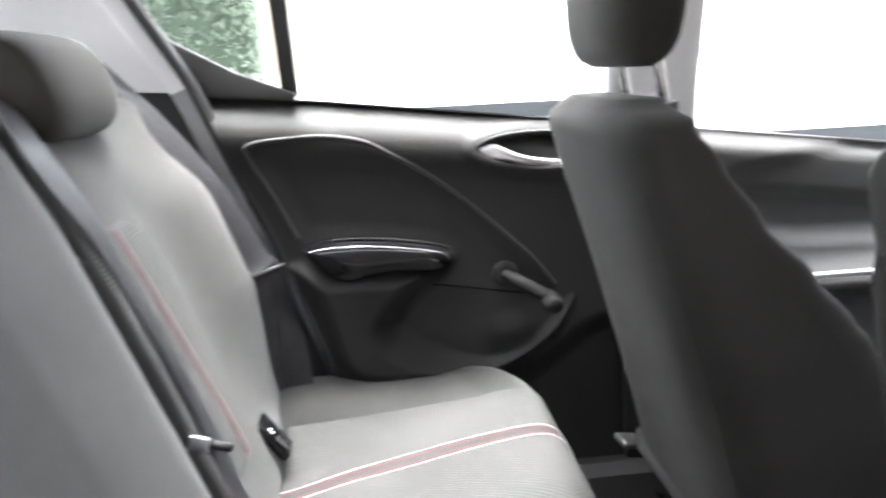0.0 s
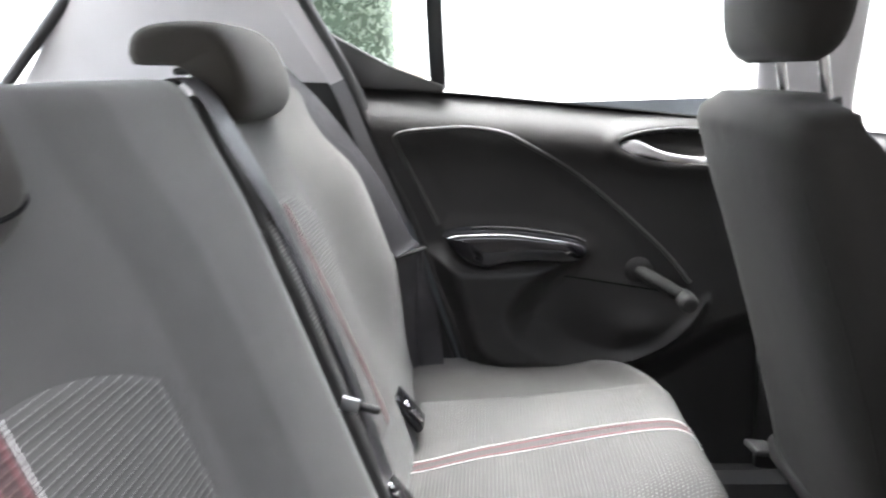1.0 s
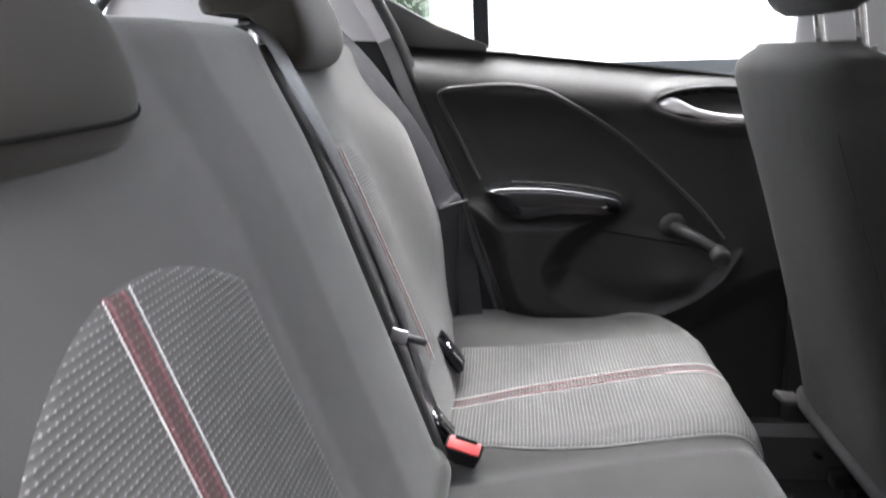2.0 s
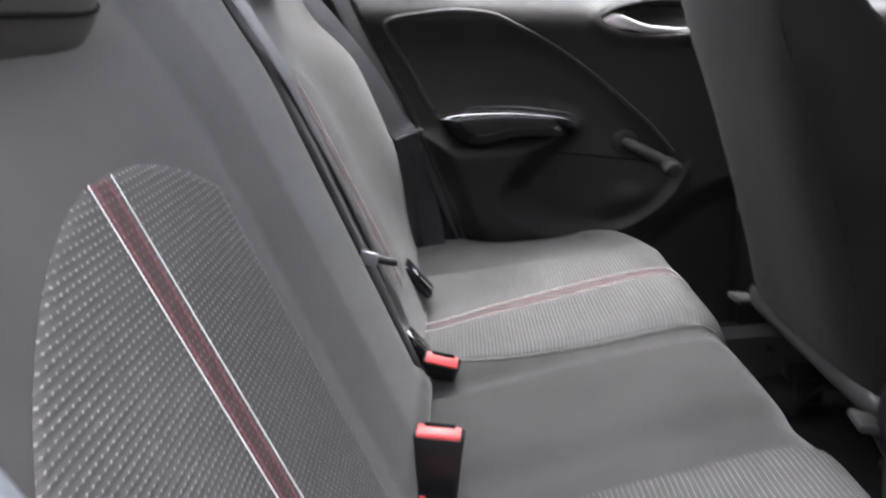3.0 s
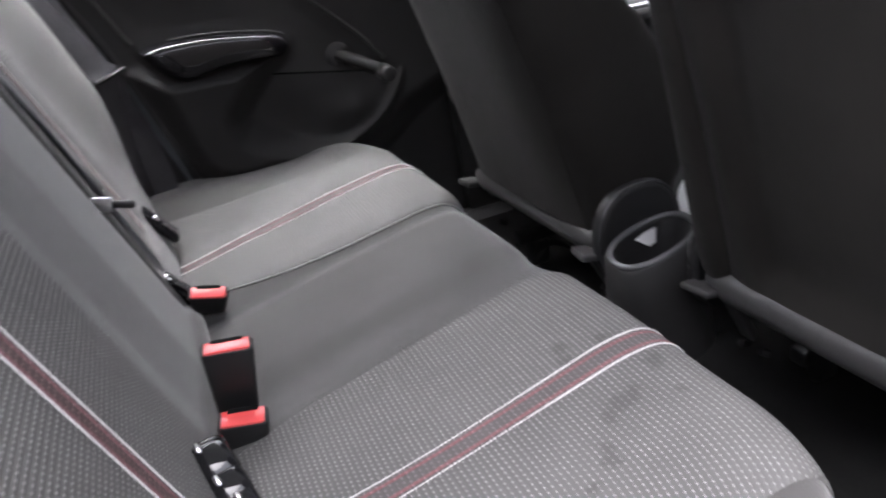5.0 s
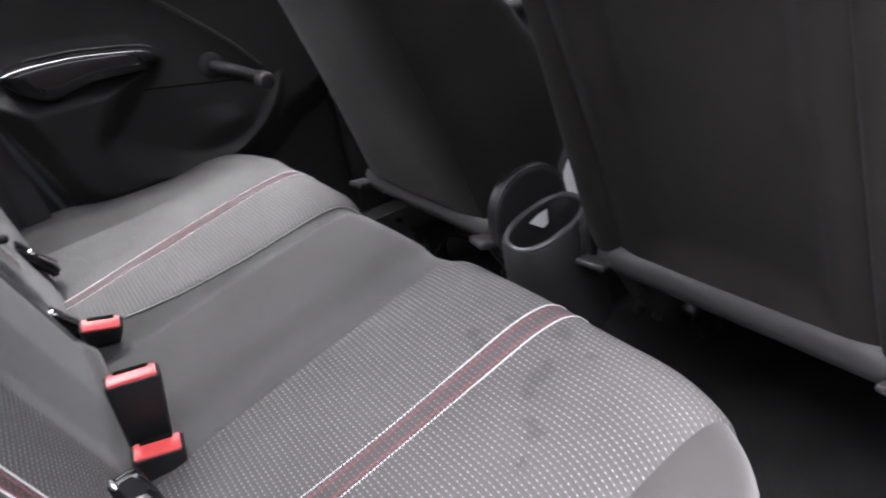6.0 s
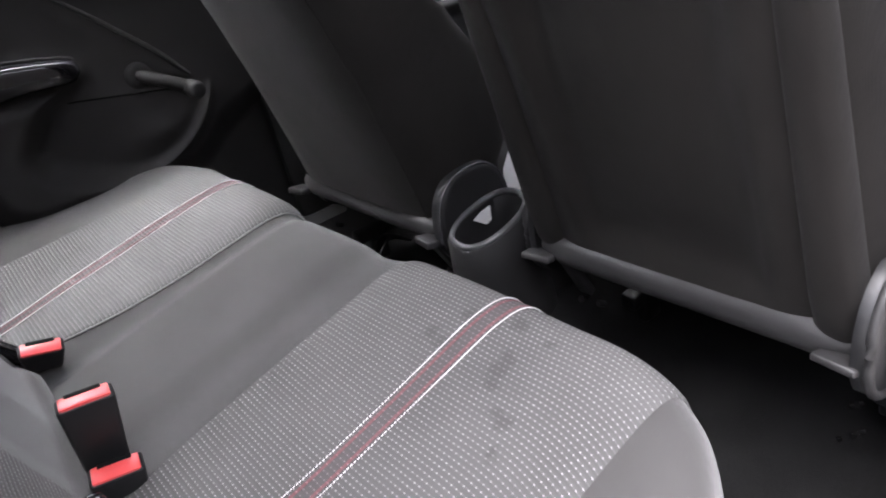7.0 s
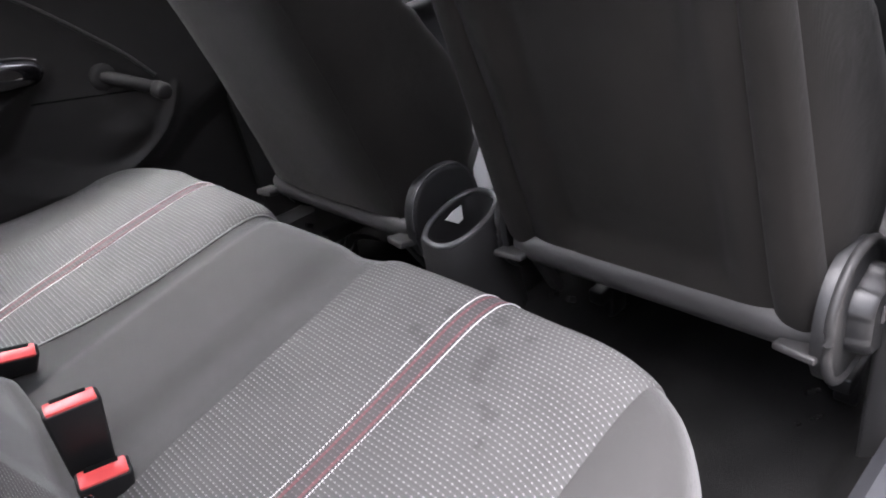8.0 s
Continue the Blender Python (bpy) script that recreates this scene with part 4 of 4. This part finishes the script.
INSET = [on_door(*p) for p in [(-0.056, 0.64), (-0.095, 0.72), (-0.13, 0.795), (-0.12, 0.810), (-0.06, 0.815), (0.001, 0.816), (0.06, 0.805), (0.10, 0.785), (0.15, 0.755), (0.20, 0.719), (0.255, 0.672),
                                (0.303, 0.627), (0.35, 0.580), (0.389, 0.530), (0.372, 0.505), (0.172, 0.540), (0.20, 0.60), (0.10, 0.63)]]
BODY = [on_door(*p) for p in [(-0.085, 0.600), (-0.03, 0.606), (0.10, 0.604), (0.185, 0.596), (0.205, 0.588), (0.150, 0.535), (0.100, 0.480), (0.130, 0.452), (0.190, 0.414), (0.245, 0.396), (0.290, 0.400), (0.340, 0.427),
                               (0.385, 0.464), (0.414, 0.500), (0.422, 0.496), (0.400, 0.448), (0.350, 0.402), (0.290, 0.373), (0.230, 0.360), (0.170, 0.350), (0.100, 0.345), (0.030, 0.350), (-0.030, 0.400), (-0.055, 0.500)]]
LOWER = [on_door(*p) for p in [(-0.05, 0.50), (-0.03, 0.40), (0.03, 0.35), (0.10, 0.345), (0.17, 0.345), (0.23, 0.360), (0.29, 0.372), (0.35, 0.40), (0.42, 0.45), (0.55, 0.50), (0.80, 0.55), (0.80, 0.0), (-0.05, 0.0)]]
HANDLE = [(0.372 + 0.112 * math.cos(t), 0.772 + 0.031 * math.sin(t) * (1.0 + 0.12 * math.cos(t)) - 0.006 * math.cos(t)) for t in (2 * math.pi * k / 32 for k in range(32))]
INSET, BODY = ([tuple(p) for p in spline([*q, q[0]], 2 * len(q))[:-1]] for q in (INSET, BODY))
DOOR_Y = 1.240


def belt_z(x):
    return 0.893 - 0.105 * (x + 0.20) - 0.03 * max(0.0, x) * 0.5


def door_skin(x, z):
    y = DOOR_Y
    d = signed(INSET, x, z)
    y += 0.004 * (1 - smoothstep(-0.035, 0.004, d))
    d = signed(BODY, x, z)
    y -= 0.044 * (1 - smoothstep(-0.055, 0.012, d))
    y -= 0.013 * math.exp(-((x - 0.330) / 0.055) ** 2 - ((z - 0.435) / 0.032) ** 2)
    d = signed(LOWER, x, z)
    y += 0.030 * (1 - smoothstep(-0.07, 0.0, d))
    d = signed(HANDLE, x, z)
    y += 0.034 * (1 - smoothstep(-0.012, 0.0, d)) - 0.007 * math.exp(-((d - 0.008) / 0.014) ** 2)
    # the top rolls over to the window
    top = belt_z(x) - z
    y += 0.040 * (1 - smoothstep(0.0, 0.075, top)) ** 2 - 0.010 * math.exp(-((top - 0.075) / 0.03) ** 2)
    return y


def door_left(z):
    pts = [(0.10, 0.06), (0.30, 0.02), (0.396, -0.012), (0.50, -0.052), (0.60, -0.085), (0.722, -0.138), (0.80, -0.165), (0.90, -0.205)]
    for (a, va), (b, vb) in zip(pts, pts[1:]):
        if z <= b:
            return va + (vb - va) * max(0.0, (z - a) / (b - a))
    return pts[-1][1]


rear_door = thing("rear_door", "closed far rear door with dark grey trim, gloss black pull and winder", "car door")


def skin(u, v):
    z0 = 0.10 + (0.90 - 0.10) * v
    x = door_left(z0) + (0.560 - door_left(z0)) * u
    z = 0.10 + (belt_z(x) - 0.10) * v
    return (x, door_skin(x, z), z)


part("trim_panel", sheet(skin, 230, 190), PLASTIC_SOFT, rear_door)
part("door_edge", tube([Vector(skin(0, k / 40)) + Vector((0, 0.006, 0)) for k in range(41)], 0.007, 8), PLASTIC, rear_door)
part("outer_skin", sheet(lambda u, v: (-0.22 + 0.82 * u, 1.33 + 0.02 * math.sin(v * 3), -0.05 + 0.90 * v), 8, 8), PAINT, rear_door, "silver painted outer door skin")
part("sill_top", sheet(lambda u, v: (-0.205 + 0.765 * u, 1.272 + 0.06 * v, belt_z(-0.205 + 0.765 * u) - 0.002 - 0.01 * v), 20, 4), PLASTIC_SOFT, rear_door, "soft top of the door below the window")

# raised bead along the edge of the upper trim
bead = [on_door(*p) for p in [(-0.060, 0.645), (-0.095, 0.720), (-0.128, 0.790), (-0.122, 0.810), (-0.06, 0.816), (0.001, 0.816), (0.06, 0.805), (0.10, 0.785), (0.15, 0.755), (0.20, 0.719), (0.255, 0.672), (0.303, 0.627), (0.35, 0.580), (0.389, 0.530)]]
path = [(p[0], door_skin(p[0], p[1]) + 0.0005, p[1]) for p in spline(bead, 80)]
part("trim_bead", tube(path, 0.0042, 8), PLASTIC_GREY, rear_door, "smooth raised bead")

# dark joint between the pull's body and the pocket
joint = [on_door(0.165 + 0.211 * k / 20, 0.5465 - 0.037 * k / 20) for k in range(21)]
part("trim_joint", tube([(x, door_skin(x, z) + 0.0004, z) for x, z in joint], 0.0017, 8), SHADE_JOINT_BLACK, rear_door, "dark joint in the trim")

# gloss black pull
pull = [on_door(*p) for p in [(-0.053, 0.634), (-0.02, 0.641), (0.05, 0.641), (0.12, 0.633), (0.185, 0.620), (0.202, 0.606), (0.198, 0.590), (0.175, 0.580), (0.10, 0.583), (0.055, 0.578), (0.02, 0.571), (-0.012, 0.583), (-0.036, 0.606)]]
loop = [tuple(p) for p in spline([*pull, pull[0]], 78)[:-1]]
heart = Vector((0.078, 0.609))
swell = []
for k, y in ((1.0, 1.25), (1.0, 1.222), (0.985, 1.209), (0.95, 1.199), (0.89, 1.192), (0.80, 1.187), (0.66, 1.184), (0.45, 1.1825), (0.22, 1.182)):
    swell.append([(heart.x + (x - heart.x) * (0.45 + 0.55 * k), y + (0.05 * (z - heart.y) * k if y < 1.22 else 0), heart.y + (z - heart.y) * k) for x, z in loop])
grip = part("door_pull", rings(swell), GLOSS, rear_door, "gloss black door pull")
# thin solid bar stands in for the dark recess along the top
part("pull_dark_bar", tube([(x, 1.215, z + 0.002) for x, z in loop[8:28]], 0.0026, 8), PLASTIC, grip, "thin dark bar in place of the finger recess")

# door opener: a rim, a silver lever
rim = [(x, 1.232, z) for x, z in HANDLE]
part("opener_rim", tube([*rim, rim[0], rim[1]], 0.0035, 10), PLASTIC, rear_door, "grey rim round the door opener")
lever = spline([(0.262, 1.240, 0.768), (0.285, 1.232, 0.772), (0.31, 1.230, 0.766), (0.35, 1.232, 0.752), (0.40, 1.236, 0.744), (0.43, 1.242, 0.742)], 24)
bm = rings([ellipse_ring(p, 0.005, lerp_table([(0.25, 0.009), (0.285, 0.0145), (0.33, 0.009), (0.44, 0.008)], p[0]), (0, 1, 0), (0, 0, 1), 14) for p in lever])
part("door_opener", bm, SATIN, rear_door, "satin silver opener lever")

# window winder
wx, wz = on_door(0.298, 0.554)
kx, kz = on_door(0.372, 0.513)
winder = part("window_winder", rings([ellipse_ring((wx, y, wz), r, r, (1, 0, 0), (0, 0, 1), 24) for y, r in ((1.264, 0.030), (1.246, 0.027), (1.240, 0.023), (1.238, 0.014))]), PLASTIC, rear_door, "black window winder")
part("winder_arm", tube([(wx, 1.244, wz), (wx + 0.012, 1.230, wz - 0.006), ((wx + kx) / 2, 1.218, (wz + kz) / 2 + 0.002), (kx, 1.208, kz)], [0.011, 0.013, 0.0125, 0.0125], 14), PLASTIC, winder)
part("winder_knob", tube([(kx, 1.220, kz), (kx, 1.205, kz - 0.001), (kx, 1.180, kz - 0.003), (kx, 1.173, kz - 0.003), (kx, 1.171, kz - 0.003)], [0.014, 0.0165, 0.0175, 0.015, 0.010], 18), PLASTIC, winder)

# window frame, quarter trim and glass of the rear door
part("quarter_bar", block((0.029, 0.02, 0.36), 0.003, 2, pose(-0.057, 1.222, 1.050, 22, 0, 0)), RUBBER, rear_door, "black bar between the panes")
part("quarter_trim", prism([(-0.262, 1.012), (-0.245, 0.985), (-0.14, 0.926), (-0.046, 0.888), (-0.046, 0.874), (-0.21, 0.889)], 1.258, 1.272, 0.003), PLASTIC, rear_door, "black triangle under the quarter pane")
for nm, pts in (("window_glass", [(-0.045, 0.87), (0.55, 0.80), (0.50, 1.20), (-0.045, 1.23)]), ("quarter_glass", [(-0.25, 0.97), (-0.06, 0.885), (-0.06, 1.23), (-0.38, 1.20)])):
    pane = part(nm, prism(pts, 1.268, 1.272), GLASS, rear_door, "clear glass")
    pane.visible_shadow = False
    for v in pane.data.vertices:
        v.co.y -= 0.45 * max(0.0, v.co.z - 0.89)

front_door = thing("front_door", "closed far front door with dark trim and a silver strip", "car door")


def front_skin(u, v):
    x = 0.64 + 1.11 * u
    top = belt_z(x)
    z = 0.08 + (top - 0.08) * v
    y = DOOR_Y - 0.03 + 0.035 * (1 - smoothstep(0.0, 0.05, top - z)) ** 2 + 0.018 * smoothstep(0.56, 0.60, z) * (1 - smoothstep(top - 0.13, top - 0.09, z))
    y += 0.012 * smoothstep(0.0, 0.02, 0.10 - math.hypot((x - 1.05) * 0.25, z - 0.66))
    return (x, y - 0.05 * math.exp(-((z - 0.50) / 0.03) ** 2), z)


# lighter grey than the rear door's trim, to stand for glare haze
part("trim_panel", sheet(front_skin, 40, 80), PLASTIC_GREY, front_door)
part("silver_strip", block((0.50, 0.008, 0.012), 0.003, 2, pose(1.08, 1.158, 0.522)), SATIN, front_door, "satin silver strip")
part("sill_top", sheet(lambda u, v: (0.64 + 1.11 * u, 1.242 + 0.09 * v, belt_z(0.64 + 1.11 * u) - 0.002), 10, 2), PLASTIC_SOFT, front_door)
part("outer_skin", sheet(lambda u, v: (0.62 + 1.14 * u, 1.33, -0.05 + 0.82 * v), 6, 6), PAINT, front_door)
pane = part("window_glass", prism([(0.66, 0.80), (1.72, 0.70), (1.70, 0.90), (1.25, 1.18), (0.62, 1.20)], 1.268, 1.272), GLASS, front_door, "clear glass")
pane.visible_shadow = False
for v in pane.data.vertices:
    v.co.y -= 0.45 * max(0.0, v.co.z - 0.89)

near_door = thing("front_door", "closed near front door with grey trim", "car door")
part("trim_panel", block((0.93, 0.05, 0.66), 0.02, 3, pose(1.30, -0.02, 0.42)), PLASTIC_GREY, near_door)
part("outer_skin", block((0.95, 0.02, 0.80), 0.006, 2, pose(1.30, -0.08, 0.35)), PAINT, near_door)


# ---- centre console between the front seats ----
console = thing("centre_console", "dark plastic centre console with a deep rear cup holder", "console")
CUP = Vector((0.558, 0.598, 0.295))
tilt = Vector((0.94, -0.10, 0.30)).normalized()
across = Vector((0.10, 1, 0.02)).normalized()
out = []
for z, a, b, dx, k in ((0.05, 0.085, 0.072, 0.03, 0), (0.14, 0.082, 0.068, 0.015, 0), (0.22, 0.078, 0.062, 0.004, 0.5), (0.285, 0.074, 0.056, 0.0, 1)):
    ea = Vector((1, 0, 0)).lerp(tilt, k)
    out.append(ellipse_ring((CUP.x + dx, CUP.y, z), a, b, ea, across, 40, 2.4))
for a, b, dz in ((0.070, 0.052, 0.004), (0.062, 0.044, 0.0), (0.058, 0.041, -0.03), (0.052, 0.036, -0.10), (0.01, 0.01, -0.102)):
    out.append(ellipse_ring((CUP.x, CUP.y, 0.285 + dz), a, b, tilt, across, 40, 2.4))
part("cup_holder", rings(out), PLASTIC, console)
part("cup_rim", tube([*[p + Vector((0, 0, 0.004)) for p in ellipse_ring((CUP.x, CUP.y, 0.285), 0.066, 0.048, tilt, across, 40, 2.4)], *[p + Vector((0, 0, 0.004)) for p in ellipse_ring((CUP.x, CUP.y, 0.285), 0.066, 0.048, tilt, across, 40, 2.4)[:2]]], 0.006, 10), RIM, console, "smooth satin grey rim")
# white sheet stands in for a bright patch on the cup's inner wall
paper = thing("bright_patch_sheet", "small white sheet put in for the bright patch inside the cup holder", "paper")
part("sheet", prism([(0.551, 0.281), (0.570, 0.289), (0.590, 0.291), (0.589, 0.266), (0.577, 0.262), (0.566, 0.270)], 0.6275, 0.6285), WHITE_MATT, paper, "", False)
# white sheet added to give the bright triangle beside the passenger seat
gap_sheet = thing("bright_patch_sheet", "white sheet put in for the bright triangle between passenger seat and console", "paper")
part("sheet", prism([(0.650, 0.262), (0.712, 0.262), (0.706, 0.318), (0.700, 0.390), (0.682, 0.362), (0.656, 0.325)], 0.6555, 0.6565), WHITE_MATT, gap_sheet, "", False)
part("tunnel_box", block((0.80, 0.12, 0.20), 0.02, 3, pose(1.03, 0.62, 0.17)), PLASTIC, console)
part("handbrake", tube([(0.98, 0.60, 0.30), (0.86, 0.60, 0.33), (0.72, 0.60, 0.335)], [0.014, 0.014, 0.016], 12), PLASTIC, console)
part("gear_knob", tube([(1.15, 0.62, 0.27), (1.14, 0.62, 0.36), (1.14, 0.62, 0.40)], [0.012, 0.014, 0.024], 12), PLASTIC, console)

# dashboard and windscreen in front
structure("wall_dashboard", prism([(1.35, 0.30), (1.30, 0.55), (1.36, 0.74), (1.55, 0.80), (2.0, 0.80), (2.0, 0.05), (1.62, 0.08)], 0.02, 1.24, 0.02, 3), PLASTIC, "dark plastic dashboard in front of the seats", "dashboard")
screen = structure("window_front", prism([(1.945, 0.80), (1.955, 0.80), (1.265, 1.225), (1.255, 1.225)], 0.10, 1.15), GLASS, "sloping windscreen glass", "windscreen")
screen.visible_shadow = False


# ---- outside ----
structure("ground", sheet(lambda u, v: (-300 + 600 * u, -300 + 600 * v, -0.32), 12, 12), STONE, "pale concrete driveway stretching away from the car", "driveway")
# unseen wall, added to dim what comes in through the windscreen
structure("wall_unseen_front", block((0.3, 8.0, 3.4), 0.02, 2, pose(3.6, -0.4, 1.38)), WALL_BROWN, "unseen brown wall added ahead of the car to hold back light", "house wall")
# unseen wall, added to cut the low sky at the open door
structure("wall_unseen_side", block((7.0, 0.3, 2.55), 0.02, 2, pose(0.1, -2.3, 0.955)), WALL_BROWN, "unseen brown wall added beside the open door to hold back light", "garden wall")
hedge = thing("hedge", "clipped green hedge beyond the car", "hedge")
random.seed(4)
bm = bmesh.new()
for k in range(9000):
    p = Vector((random.uniform(-1.9, -0.50), 4.3 + random.uniform(0, 0.25) + 0.12 * noise.noise((k * 0.37, 0, 0)), random.uniform(-0.3, 2.6)))
    p.y += 0.18 * noise.noise((p.x * 2.2, 0, p.z * 2.2))
    a = Vector((random.gauss(0, 1), random.gauss(0, 1), random.gauss(0, 1))).normalized()
    b = a.orthogonal().normalized()
    r = random.uniform(0.016, 0.036)
    bm.faces.new([bm.verts.new(p + q) for q in (a * r, b * r * 0.45, -a * r, -b * r * 0.45)])
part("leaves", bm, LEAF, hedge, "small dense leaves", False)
# plain dark green block fills the hedge behind its leaves
part("hedge_fill", block((1.3, 0.5, 2.8), 0.1, 2, pose(-1.22, 4.75, 1.1)), HEDGE_CORE, hedge, "plain dark green block behind the leaves")
post = thing("gate_post", "pale weathered timber post at the end of the hedge", "post")
part("shaft", block((0.16, 0.16, 2.6), 0.01, 2, pose(-0.40, 4.2, 0.98)), POST, post)
